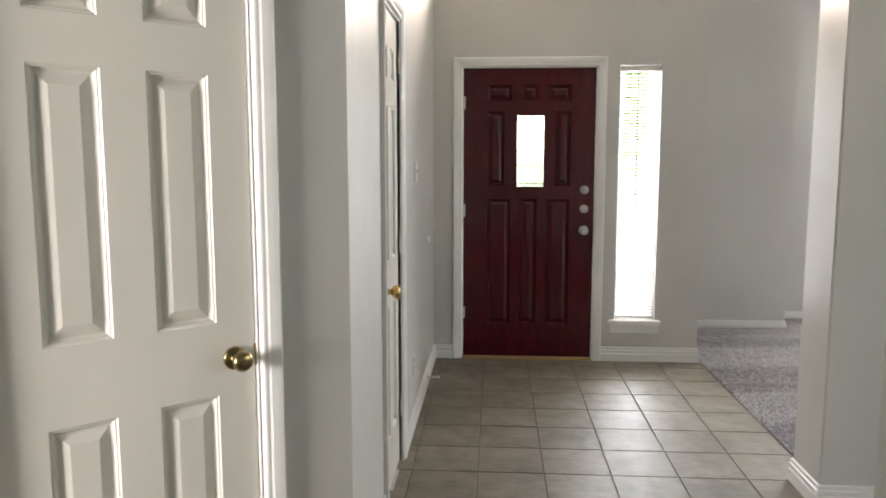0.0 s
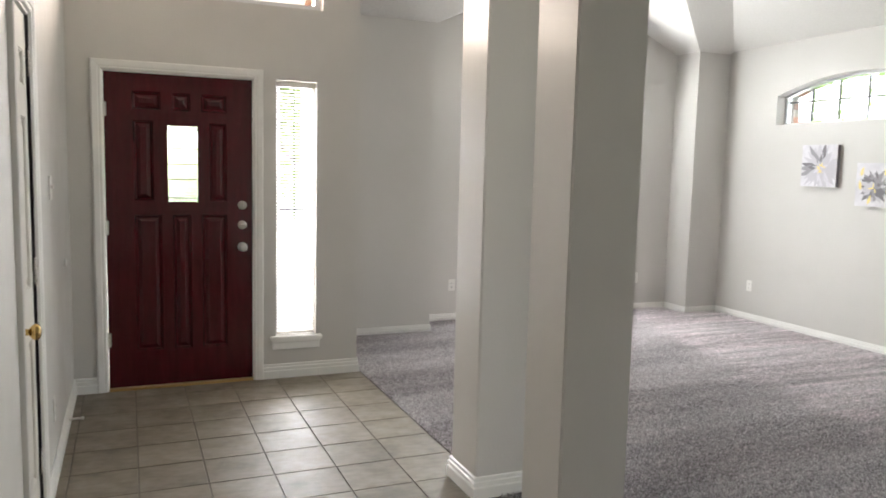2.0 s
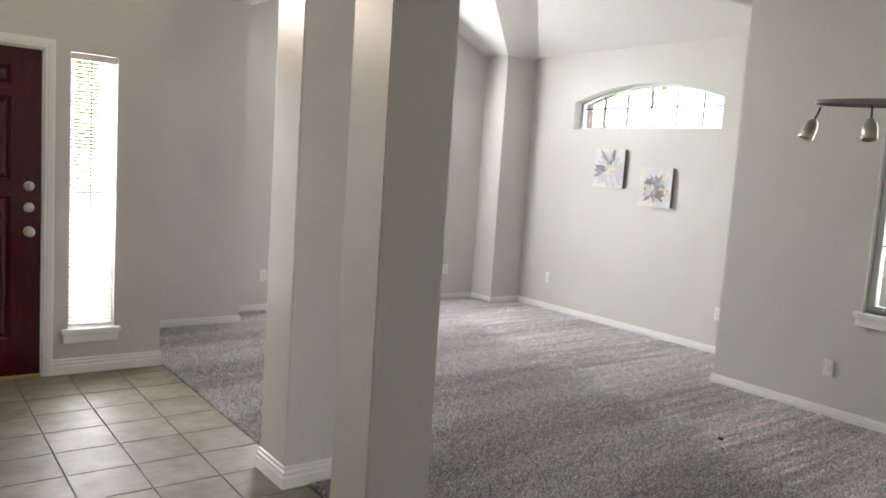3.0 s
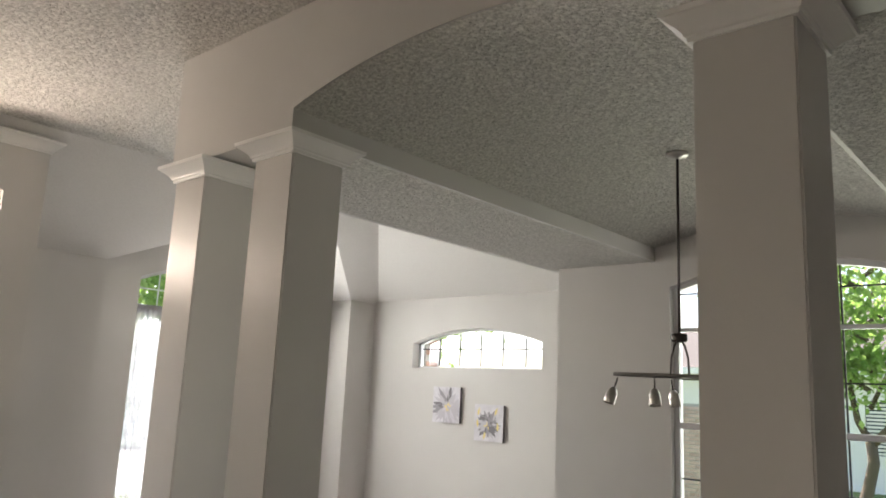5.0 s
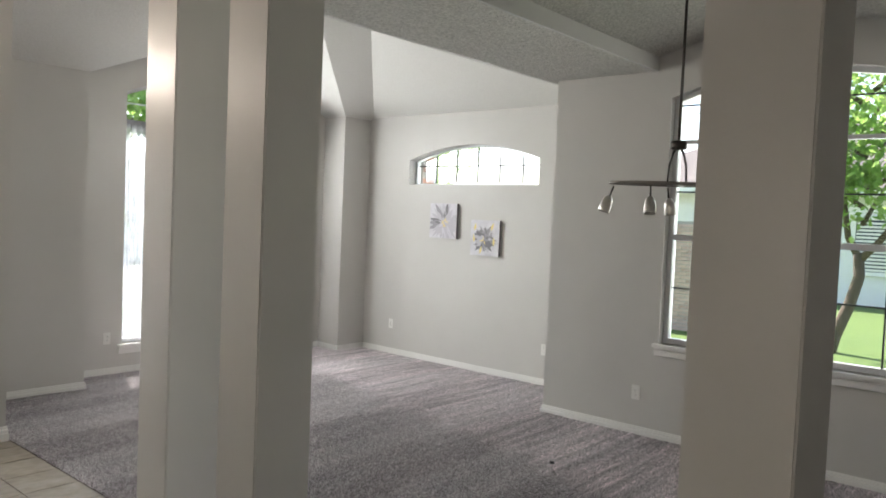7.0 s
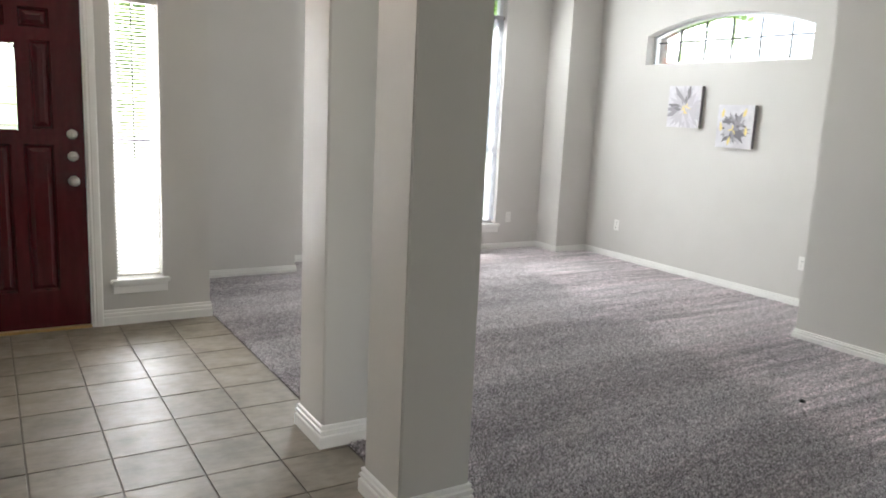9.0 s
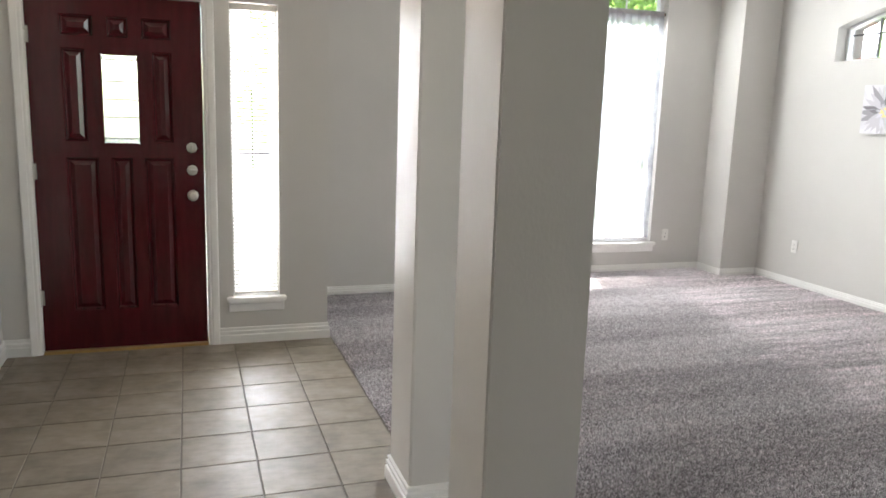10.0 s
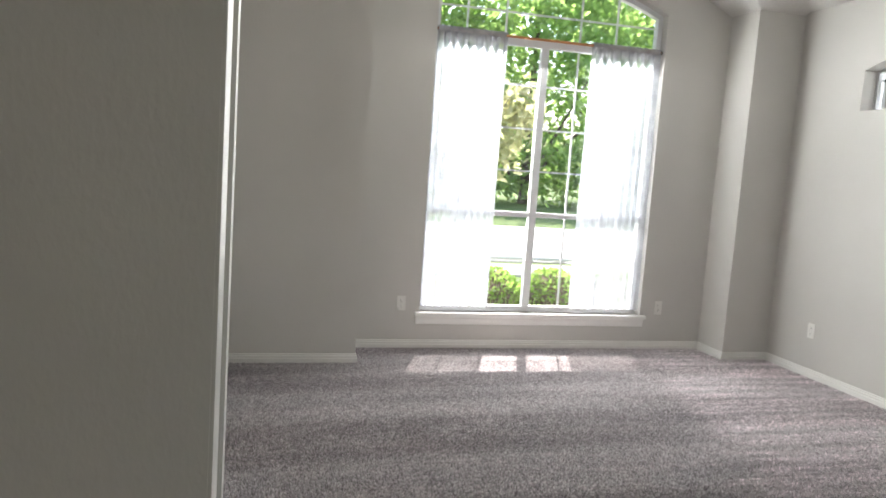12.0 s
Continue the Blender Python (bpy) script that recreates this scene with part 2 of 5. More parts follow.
def sheer_mat():
    m = bpy.data.materials.new("sheer_voile")
    m.use_nodes = True
    n = m.node_tree.nodes
    n.remove(n["Principled BSDF"])
    tr = add(m, "ShaderNodeBsdfTransparent")
    tl = add(m, "ShaderNodeBsdfTranslucent")
    tl.inputs["Color"].default_value = (0.37, 0.385, 0.42, 1)
    df = add(m, "ShaderNodeBsdfDiffuse")
    df.inputs["Color"].default_value = (0.74, 0.74, 0.77, 1)
    m1, m2 = add(m, "ShaderNodeMixShader", Fac=0.45), add(m, "ShaderNodeMixShader")
    wire(m, tl.outputs["BSDF"], m1.inputs[1])
    wire(m, df.outputs["BSDF"], m1.inputs[2])
    v = coords(m)
    weave = ramp(m, noise_tex(m, v, 9, 4), [(0.3, (0.58,) * 3), (0.7, (0.86,) * 3)])
    wire(m, weave, m2.inputs["Fac"])
    wire(m, tr.outputs["BSDF"], m2.inputs[1])
    wire(m, m1.outputs["Shader"], m2.inputs[2])
    wire(m, m2.outputs["Shader"], n["Material Output"].inputs["Surface"])
    return m


SHEER = sheer_mat()


def brick_mat():
    m = mat("red_brick", (0.36, 0.15, 0.09), 0.85)
    v = coords(m)
    geo = add(m, "ShaderNodeObjectInfo")
    wire(m, mixed(m, 0.45, ramp(m, noise_tex(m, v, 30, 4), [(0.3, (0.24, 0.10, 0.065)), (0.7, (0.42, 0.19, 0.12))]),
               ramp(m, geo.outputs["Random"], [(0, (0.26, 0.11, 0.075)), (1, (0.46, 0.23, 0.15))])), bsdf(m).inputs["Base Color"])
    wire(m, bump(m, noise_tex(m, v, 90, 3), 0.5, 0.004), bsdf(m).inputs["Normal"])
    return m


BRICK = brick_mat()
# Brick colour lightened to stand for sun glare on a face left in shade
LIT_BRICK = mat("sunlit_tone_brick", (0.5, 0.34, 0.28), 0.9)
wire(LIT_BRICK, mixed(LIT_BRICK, 0.5, ramp(LIT_BRICK, noise_tex(LIT_BRICK, coords(LIT_BRICK), 18, 4), [(0.3, (0.48, 0.31, 0.25)), (0.7, (0.72, 0.54, 0.47))]), ramp(LIT_BRICK, add(LIT_BRICK, "ShaderNodeObjectInfo").outputs["Random"], [(0, (0.38, 0.24, 0.20)), (1, (0.70, 0.54, 0.47))])), bsdf(LIT_BRICK).inputs["Base Color"])
MORTAR = mat("mortar", (0.42, 0.39, 0.35), 0.95)

# ---- mesh helpers ----


def mesh_object(name, bm, material, parent=None, label=""):
    me = bpy.data.meshes.new(name)
    bm.normal_update()
    bm.to_mesh(me)
    bm.free()
    for m in material if isinstance(material, (list, tuple)) else [material]:
        me.materials.append(m)
    ob = new(name, me)
    if parent is not None:
        ob.parent = parent
    if label:
        ob["label"] = label
    return ob


def part(name, bm, material, parent, label=""):
    return mesh_object(name, bm, material, parent, label)


def thing(name, m, label, category, group=""):
    ob = new(name)
    ob.matrix_world = m
    return tagged(ob, label, category, group)


def box(bm, x0, x1, y0, y1, z0, z1, bevel=0.0, segments=1):
    r = bmesh.ops.create_cube(bm, size=1.0)
    bmesh.ops.scale(bm, vec=(x1 - x0, y1 - y0, z1 - z0), verts=r["verts"])
    bmesh.ops.translate(bm, vec=((x0 + x1) / 2, (y0 + y1) / 2, (z0 + z1) / 2), verts=r["verts"])
    if bevel:
        edges = list({e for v in r["verts"] for e in v.link_edges})
        bmesh.ops.bevel(bm, geom=edges, offset=bevel, segments=segments, affect="EDGES")
    return bm


def cube(*a, **k):
    return box(bmesh.new(), *a, **k)


def outline_prism(loops, depth, to3d):
    """A flat shape with holes, given as 2D loops (outer first), pushed out by depth."""
    bm = bmesh.new()
    edges = []
    for loop in loops:
        vs = [bm.verts.new((u, v, 0)) for u, v in loop]
        edges += [bm.edges.new((vs[k], vs[(k + 1) % len(vs)])) for k in range(len(vs))]
    bmesh.ops.triangle_fill(bm, use_beauty=True, use_dissolve=False, edges=edges)
    for f in bm.faces:
        if f.normal.z < 0:
            f.normal_flip()
    out = bmesh.ops.extrude_face_region(bm, geom=list(bm.faces))
    moved = [g for g in out["geom"] if isinstance(g, bmesh.types.BMVert)]
    bmesh.ops.translate(bm, vec=(0, 0, depth), verts=moved)
    bmesh.ops.recalc_face_normals(bm, faces=bm.faces)
    bmesh.ops.transform(bm, matrix=to3d, verts=bm.verts)
    return bm


def arch_loop(u0, u1, v0, spring, crown, n=16, inset=0.0):
    """Rectangle with a shallow segmental top."""
    u0, u1, v0 = u0 + inset, u1 - inset, v0 + inset
    spring, crown = spring - inset * 0.6, crown - inset
    half, rise, mid = (u1 - u0) / 2, crown - spring, (u0 + u1) / 2
    pts = [(u0, v0), (u1, v0)]
    if rise < 1e-4:
        return pts + [(u1, spring), (u0, spring)]
    rad = (half * half + rise * rise) / (2 * rise)
    a = math.asin(min(1, half / rad))
    for k in range(n + 1):
        t = a - 2 * a * k / n
        pts.append((mid + rad * math.sin(t), crown - rad + rad * math.cos(t)))
    return pts


def rect_loop(u0, u1, v0, v1):
    return [(u0, v0), (u1, v0), (u1, v1), (u0, v1)]


def plane_to(p0, direction, outward):
    """Matrix from (along, up, out) to the world."""
    d, o = Vector((*direction, 0)).normalized(), Vector((*outward, 0)).normalized()
    m = Matrix.Identity(4)
    m.col[0][:3], m.col[1][:3], m.col[2][:3] = d, (0, 0, 1), o
    m.col[3][:3] = (*p0, 0)
    return m


def wall(name, p0, p1, outward, thick, holes=(), z0=0.0, z1=3.7, material=None):
    p0, p1 = Vector(p0), Vector(p1)
    loops = [rect_loop(0, (p1 - p0).length, z0, z1), *holes]
    ob = mesh_object(name, outline_prism(loops, thick, plane_to(p0, p1 - p0, outward)), material or WALL)
    return tagged(ob, "light grey painted wall with orange-peel texture", "wall", kind="structure")


def run_profile(profile, p0, p1, out, cap0=0.0, cap1=0.0):
    """Sweep a profile of (out, up) along p0-p1; cap: extra length at each end for corners."""
    p0, p1, o = Vector((*p0, 0)), Vector((*p1, 0)), Vector((*out, 0)).normalized()
    d = (p1 - p0).normalized()
    bm = bmesh.new()
    rings = []
    for p, c in ((p0, -cap0), (p1, cap1)):
        rings.append([bm.verts.new(p + o * u + d * (c * u / max(1e-6, profile_out(profile))) + Vector((0, 0, v))) for u, v in profile])
    n = len(profile)
    for k in range(n):
        bm.faces.new((rings[0][k], rings[0][(k + 1) % n], rings[1][(k + 1) % n], rings[1][k]))
    bm.faces.new(rings[0])
    bm.faces.new(list(reversed(rings[1])))
    bmesh.ops.recalc_face_normals(bm, faces=bm.faces)
    return bm


def profile_out(profile):
    return max(u for u, v in profile)


BASE_PROFILE = [(0, 0), (0.017, 0), (0.017, 0.050), (0.015, 0.054), (0.009, 0.056), (0.009, 0.062), (0.014, 0.064), (0.014, 0.078), (0.007, 0.082), (0.007, 0.088), (0.010, 0.090), (0.009, 0.099), (0.004, 0.102), (0, 0.102)]


def baseboard(name, p0, p1, out, c0=0.0, c1=0.0, tall=1.0):
    profile = [(u, v * tall) for u, v in BASE_PROFILE]
    ob = mesh_object(name, run_profile(profile, p0, p1, out, c0 * 0.016, c1 * 0.016), TRIM)
    return tagged(ob, "white moulded wooden baseboard along the wall", "baseboard", kind="structure")


# ---- large structure ----
XE, YD, YW = -0.205, 6.0, 7.52     # entry's left wall, front door wall, front window wall
WX0, WX1 = 3.205, 5.085             # sides of the front window
CEIL_Z, EAVE = 3.445, 2.77
YC = 2.90                       # where the diagonal closet wall meets the entry wall
DOOR_OFF = 0.12 - XE            # from the front wall's end to the front door's hinge side
X2 = YC - XE                    # the diagonal wall runs along y = x + X2
r2 = math.sqrt(0.5)

wall("wall_entry", (XE, YC), (XE, YD + 0.15), (-1, 0), 0.12, [rect_loop(3.61 - YC, 4.12 - YC, -0.01, 2.04)])
wall("wall_diagonal", (XE, YC), (-1.438, X2 - 1.438), (-1, 1), 0.12, [rect_loop(0.306, 0.956, -0.01, 2.04)])
# Doorway and unseen room added to aim that lamp at the diagonal door
wall("wall_hall", (-1.438, X2 - 1.438), (-1.438, -2.0), (-1, 0), 0.12, [rect_loop(0.10, 0.92, -0.01, 2.05)])
wall("wall_added_room_back", (-4.2, -1.2), (-1.56, -1.2), (0, -1), 0.12, [rect_loop(0.4, 1.8, 0.85, 2.15)])
wall("wall_added_room_end", (-4.2, -1.32), (-4.2, 1.9), (-1, 0), 0.12)
wall("wall_added_room_front", (-4.2, 1.9), (-1.56, 1.9), (0, 1), 0.12)
wall("wall_back", (-1.56, -2.0), (5.36, -2.0), (0, -1), 0.12)
wall("wall_front_door", (XE - 0.12, YD), (1.655, YD), (0, 1), 0.16,
     [rect_loop(DOOR_OFF - 0.012, DOOR_OFF + 0.93, -0.01, 2.06), rect_loop(DOOR_OFF + 1.072, DOOR_OFF + 1.352, 0.30, 2.063),
      arch_loop(DOOR_OFF + 0.0, DOOR_OFF + 1.39, 2.545, 2.95, 3.09)])
wall("wall_entry_return", (1.655, YD + 0.16), (1.655, 7.1), (-1, 0), 0.15)
wall("wall_living_step", (1.505, 7.102), (2.665, 7.102), (0, 1), 0.15)
wall("wall_bay_return", (2.665, 7.25), (2.665, 7.52), (-1, 0), 0.15)
wall("wall_window", (2.515, YW), (5.82, YW), (0, 1), 0.17, [arch_loop(WX0 - 2.515, WX1 - 2.515, 0.29, 2.72, 2.93)])
tagged(mesh_object("wall_chase", cube(5.66, 6.09, 7.17, 7.6, 0, 3.7), WALL), "grey painted boxed-in chase in the corner", "wall", kind="structure")
wall("wall_living_right", (6.075, 3.83), (6.075, 7.73), (1, 0), 0.2, [arch_loop(4.71 - 3.83, 6.50 - 3.83, 2.0, 2.28, 2.44)])
wall("wall_dining_end", (5.367, 3.98), (6.08, 3.98), (0, -1), 0.15)
wall("wall_dining", (5.207, -2.0), (5.207, 3.98), (1, 0), 0.16, [arch_loop(1.16 + 2, 2.96 + 2, 0.745, 2.63, 2.79)])

# floors
XC = 1.685                     # carpet edge


def slab(name, x0, x1, y0, y1, z0, z1, material, label, category):
    return tagged(mesh_object(name, cube(x0, x1, y0, y1, z0, z1), material), label, category, kind="structure")


floor = slab("floor", -1.56, XC, -2.12, 6.16, -0.12, -0.006, GROUT, "beige-grey ceramic tile floor with dark grout", "floor")


def carpet_floor():
    """Backing sheet with a cut pile of separate tufts; the nap leans in vacuumed bands."""
    backing = slab("carpet", XC, 6.2, -2.1, 7.7, -0.003, 0.003, BACKING, "taupe cut-pile carpet with vacuum marks", "carpet")
    rng = np.random.default_rng(11)
    step = 0.0083
    gx, gy = np.meshgrid(np.arange(XC, 6.07, step), np.arange(0.9, 7.52, step), indexing="ij")
    x = gx.ravel() + rng.uniform(-0.30, 0.30, gx.size) * step
    y = gy.ravel() + rng.uniform(-0.30, 0.30, gx.size) * step
    keep = ~((x > 5.2) & (y < 3.98)) & ~((x < 2.66) & (y > 7.1)) & ~((x > 5.64) & (y > 7.16))
    for y0, y1 in ((0.945, 1.265), (3.035, 3.352), (3.739, 4.051)):
        keep &= ~((x < 1.881) & (y > y0) & (y < y1))
    x, y = x[keep], y[keep]
    n = len(x)
    band = np.sin(y * 6.3 + 1.1 * np.sin(x * 0.9) + 0.5 * np.sin(x * 2.3 + y)) + 0.6 * np.sin(y * 17 + 2 * np.sin(x * 1.3))
    lean = 0.0022 * np.tanh(1.6 * band)
    ang = rng.uniform(0, 2 * np.pi, n)
    size = rng.uniform(0.0044, 0.0062, n)
    tall = rng.uniform(0.0095, 0.0140, n) * np.clip((x - XC + 0.004) / 0.012, 0.45, 1)
    co = np.empty((n, 4, 3), np.float32)
    for k in range(3):
        a = ang + k * 2 * np.pi / 3
        co[:, k, 0], co[:, k, 1], co[:, k, 2] = x + size * np.cos(a), y + size * np.sin(a), 0.002
    co[:, 3, 0] = x + rng.normal(0, 0.0023, n)
    co[:, 3, 1] = y + lean + rng.normal(0, 0.0023, n)
    co[:, 3, 2] = 0.002 + tall
    base = np.arange(n, dtype=np.int32)[:, None, None] * 4
    loops = (base + np.array(((0, 1, 3), (1, 2, 3), (2, 0, 3)), np.int32)[None]).ravel()
    me = bpy.data.meshes.new("pile")
    me.vertices.add(4 * n)
    me.vertices.foreach_set("co", co.ravel())
    me.loops.add(9 * n)
    me.loops.foreach_set("vertex_index", loops)
    me.polygons.add(3 * n)
    me.polygons.foreach_set("loop_start", np.arange(0, 9 * n, 3, dtype=np.int32))
    me.update(calc_edges=True)
    me.materials.append(CARPET)
    pile = new("pile", me)
    pile.parent = backing
    tagged(pile, kind="stuff")


carpet_floor()
slab("subfloor", XC, 6.4, -2.12, 7.75, -0.12, -0.004, GROUT, "plain subfloor under the carpet", "floor")


# ceilings
def sheet(name, polys, label, material=CEIL):
    bm = bmesh.new()
    for p in polys:
        bm.faces.new([bm.verts.new(q) for q in p])
    bmesh.ops.remove_doubles(bm, verts=bm.verts, dist=0.0005)
    bmesh.ops.recalc_face_normals(bm, faces=bm.faces)
    for f in bm.faces:
        if f.normal.z > 0:
            f.normal_flip()
    ob = mesh_object(name, bm, material)
    return tagged(ob, label, "ceiling", kind="structure")


YF = 5.91
sheet("ceiling_hall", [
    [(-1.5, 2.79, CEIL_Z), (1.655, 2.79, CEIL_Z), (1.655, YF, CEIL_Z), (-1.5, YF, CEIL_Z)],
    [(-1.5, -2.05, CEIL_Z - 0.5), (1.655, -2.05, CEIL_Z - 0.5), (1.655, 2.79, CEIL_Z), (-1.5, 2.79, CEIL_Z)],
    [(1.655, 3.9, CEIL_Z), (4.83, 3.9, CEIL_Z), (4.83, YF, CEIL_Z), (1.655, YF, CEIL_Z)],
], "white popcorn-textured hall ceiling")
# Ceiling and floor that close the added room
sheet("ceiling_added_room", [[(-4.3, -1.3, 2.6), (-1.4, -1.3, 2.6), (-1.4, 2.0, 2.6), (-4.3, 2.0, 2.6)]], "plain white ceiling of the added unseen room")
slab("floor_side_room", -4.3, -1.56, -1.3, 2.0, -0.12, -0.004, TILE, "beige tile floor of the added unseen room", "floor")
XM, XL, XR = 4.155, 2.665, 5.66
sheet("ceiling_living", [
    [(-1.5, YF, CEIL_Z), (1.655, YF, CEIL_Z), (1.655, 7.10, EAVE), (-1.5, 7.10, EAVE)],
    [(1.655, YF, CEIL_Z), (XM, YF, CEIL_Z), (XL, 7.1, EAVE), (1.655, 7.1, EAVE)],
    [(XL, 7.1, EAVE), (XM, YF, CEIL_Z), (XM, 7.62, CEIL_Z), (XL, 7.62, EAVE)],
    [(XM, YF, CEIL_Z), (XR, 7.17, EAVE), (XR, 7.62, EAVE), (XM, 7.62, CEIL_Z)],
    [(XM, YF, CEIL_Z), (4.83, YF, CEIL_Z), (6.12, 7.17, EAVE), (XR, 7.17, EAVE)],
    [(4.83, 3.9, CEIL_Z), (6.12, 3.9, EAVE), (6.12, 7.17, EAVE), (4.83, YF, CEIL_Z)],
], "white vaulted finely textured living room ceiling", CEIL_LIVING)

# columns, header and dining ceiling
CX0, CX1 = 1.57, 1.863
SOF = 2.84                     # underside of the beam
VY0, VY1, VS, VC = 1.20, 3.08, 2.95, 3.09     # barrel of the dining ceiling


def vault_z(y):
    half, rise = (VY1 - VY0) / 2, VC - VS
    rad = (half * half + rise * rise) / (2 * rise)
    return VC - rad + math.sqrt(max(0, rad * rad - (y - (VY0 + VY1) / 2) ** 2))


def header():
    """Header along the columns, its underside arched between two of them."""
    arch = [(y, vault_z(y) + 0.006) for y in np.linspace(VY1, 1.245, 20)]
    loop = [(-2.0, SOF), (1.245, SOF)] + [(float(y), float(z)) for y, z in reversed(arch)] + [(VY1, SOF), (4.09, SOF), (4.09, 3.5), (-2.0, 3.5)]
    bm = outline_prism([loop], CX1 - CX0, plane_to((CX0, 0), (0, 1), (1, 0)))
    return tagged(mesh_object("header_wall", bm, SMOOTH), "smooth grey painted header with a shallow arch over columns", "wall", kind="structure")


header()
BAND = wall_paint("band_paint", (0.60, 0.585, 0.56), 0.5, 0.2)
bm = bmesh.new()
n = 24
ys = [VY0 + (VY1 - VY0) * k / n for k in range(n + 1)]
prev = None
for y in ys:
    row = [bm.verts.new((CX0 + 0.002, y, vault_z(y))), bm.verts.new((5.23, y, vault_z(y)))]
    if prev:
        bm.faces.new((prev[0], prev[1], row[1], row[0])).smooth = True
    prev = row
tagged(mesh_object("ceiling_dining", bm, CEIL), "shallow barrel-vaulted popcorn ceiling over the dining area", "ceiling", kind="structure")
sheet("ceiling_soffit", [
    [(CX1, VY1 + 0.02, SOF), (5.3, VY1 + 0.02, SOF), (5.3, 4.05, SOF), (CX1, 4.05, SOF)],
    [(CX1, -2.05, SOF), (5.3, -2.05, SOF), (5.3, VY0 - 0.02, SOF), (CX1, VY0 - 0.02, SOF)],
], "popcorn-textured flat soffit beside the dining vault")
bm = bmesh.new()
box(bm, CX1, 5.3, VY1, VY1 + 0.02, SOF, 3.2)
box(bm, CX1, 5.3, VY0 - 0.02, VY0, SOF, 3.2)
tagged(mesh_object("soffit_band", bm, BAND), "smooth painted drop at the vault's edges", "wall", kind="structure")
slab("beam_face", CX1, 6.1, 4.05, 4.09, SOF - 0.001, 3.5, SMOOTH, "smooth painted beam face towards the living room", "wall")
slab("beam_end", 5.207, 6.1, 3.979, 4.09, SOF, 3.5, SMOOTH, "smooth painted end of the beam", "wall")
# Out of view; deep front overhang added to stop sun above the lower panes
slab("roof", -4.5, 6.75, -2.3, 9.68, 3.74, 3.9, MORTAR, "unseen roof slab over the rooms, front overhang added to cut the sun", "roof")


def ring_loft(levels, half_x, half_y):
    """Square rings at (height, overhang), joined into one moulding."""
    bm = bmesh.new()
    rings = []
    for z, o in levels:
        rings.append([bm.verts.new((sx * (half_x + o), sy * (half_y + o), z)) for sx, sy in ((-1, -1), (1, -1), (1, 1), (-1, 1))])
    for a, b in zip(rings, rings[1:]):
        for k in range(4):
            bm.faces.new((a[k], a[(k + 1) % 4], b[(k + 1) % 4], b[k]))
    bm.faces.new(list(reversed(rings[0])))
    bm.faces.new(rings[-1])
    bmesh.ops.recalc_face_normals(bm, faces=bm.faces)
    return bm


CAP_LEVELS = [(2.745, 0.0), (2.745, 0.010), (2.757, 0.012), (2.760, 0.018), (2.768, 0.020), (2.776, 0.026), (2.786, 0.036), (2.797, 0.050),
              (2.806, 0.062), (2.810, 0.066), (2.812, 0.072), (2.829, 0.074), (2.829, 0.0)]
BASE_LEVELS = [(v, u) for u, v in BASE_PROFILE]


def column(y0, y1, label):
    hx, hy = (CX1 - CX0) / 2, (y1 - y0) / 2
    col = thing("column", pose((CX0 + CX1) / 2, (y0 + y1) / 2, 0), label, "column", "square columns under the header")
    part("shaft", box(bmesh.new(), -hx, hx, -hy, hy, -0.005, SOF + 0.005, 0.006, 2), COLUMN_PAINT, col)
    part("capital", ring_loft(CAP_LEVELS, hx, hy), TRIM, col, "white crown-moulded capital")
    part("base_moulding", ring_loft(BASE_LEVELS, hx, hy), TRIM, col, "white baseboard round the foot")
    return col


column(3.757, 4.033, "square grey painted column with white capital beside the tiled entry")
column(3.053, 3.334, "square grey painted column with white capital between tile and carpet")
column(0.965, 1.243, "square grey painted column with white capital by the dining area")

# baseboards
baseboard("baseboard", (0.985, YD), (1.655, YD), (0, -1), 0, 1)
baseboard("baseboard", (XE, YD), (-0.068, YD), (0, -1), -1, 0)
baseboard("baseboard", (XE, 4.19), (XE, YD), (1, 0), 0, -1)
baseboard("baseboard", (XE, YC), (XE, 3.54), (1, 0), 0, 0)
baseboard("baseboard", (1.655, YD), (1.655, 7.102), (1, 0), 1, -1, 0.70)
baseboard("baseboard", (1.655, 7.102), (2.665, 7.102), (0, -1), -1, 1, 0.70)
baseboard("baseboard", (2.665, 7.102), (2.665, YW), (1, 0), 1, -1, 0.70)
baseboard("baseboard", (2.665, YW), (5.66, YW), (0, -1), -1, -1, 0.70)
baseboard("baseboard", (5.66, YW), (5.66, 7.17), (-1, 0), -1, 1, 0.70)
baseboard("baseboard", (5.66, 7.17), (6.075, 7.17), (0, -1), 1, -1, 0.70)
baseboard("baseboard", (6.075, 7.17), (6.075, 3.98), (-1, 0), -1, -1, 0.70)
baseboard("baseboard", (5.207, 3.98), (6.075, 3.98), (0, 1), 1, -1, 0.70)
baseboard("baseboard", (5.207, 3.98), (5.207, -2.0), (-1, 0), 1, 0, 0.70)

# crown ledge on the front door wall
CROWN = [(0, 3.275), (0.010, 3.275), (0.012, 3.290), (0.022, 3.294), (0.030, 3.306), (0.048, 3.325), (0.066, 3.340), (0.072, 3.343), (0.074, 3.362), (0, 3.362)]
ledge = tagged(mesh_object("trim", run_profile(CROWN, (XE, YD), (1.655, YD), (0, -1), 0, 0.074), TRIM), "white crown moulding along the top of the door wall", "moulding", kind="structure")
tagged(mesh_object("trim", run_profile(CROWN, (1.655, YD), (1.655, YD + 0.16), (1, 0), 0.074, 0), TRIM), "white crown moulding return at the wall's end", "moulding", kind="structure")

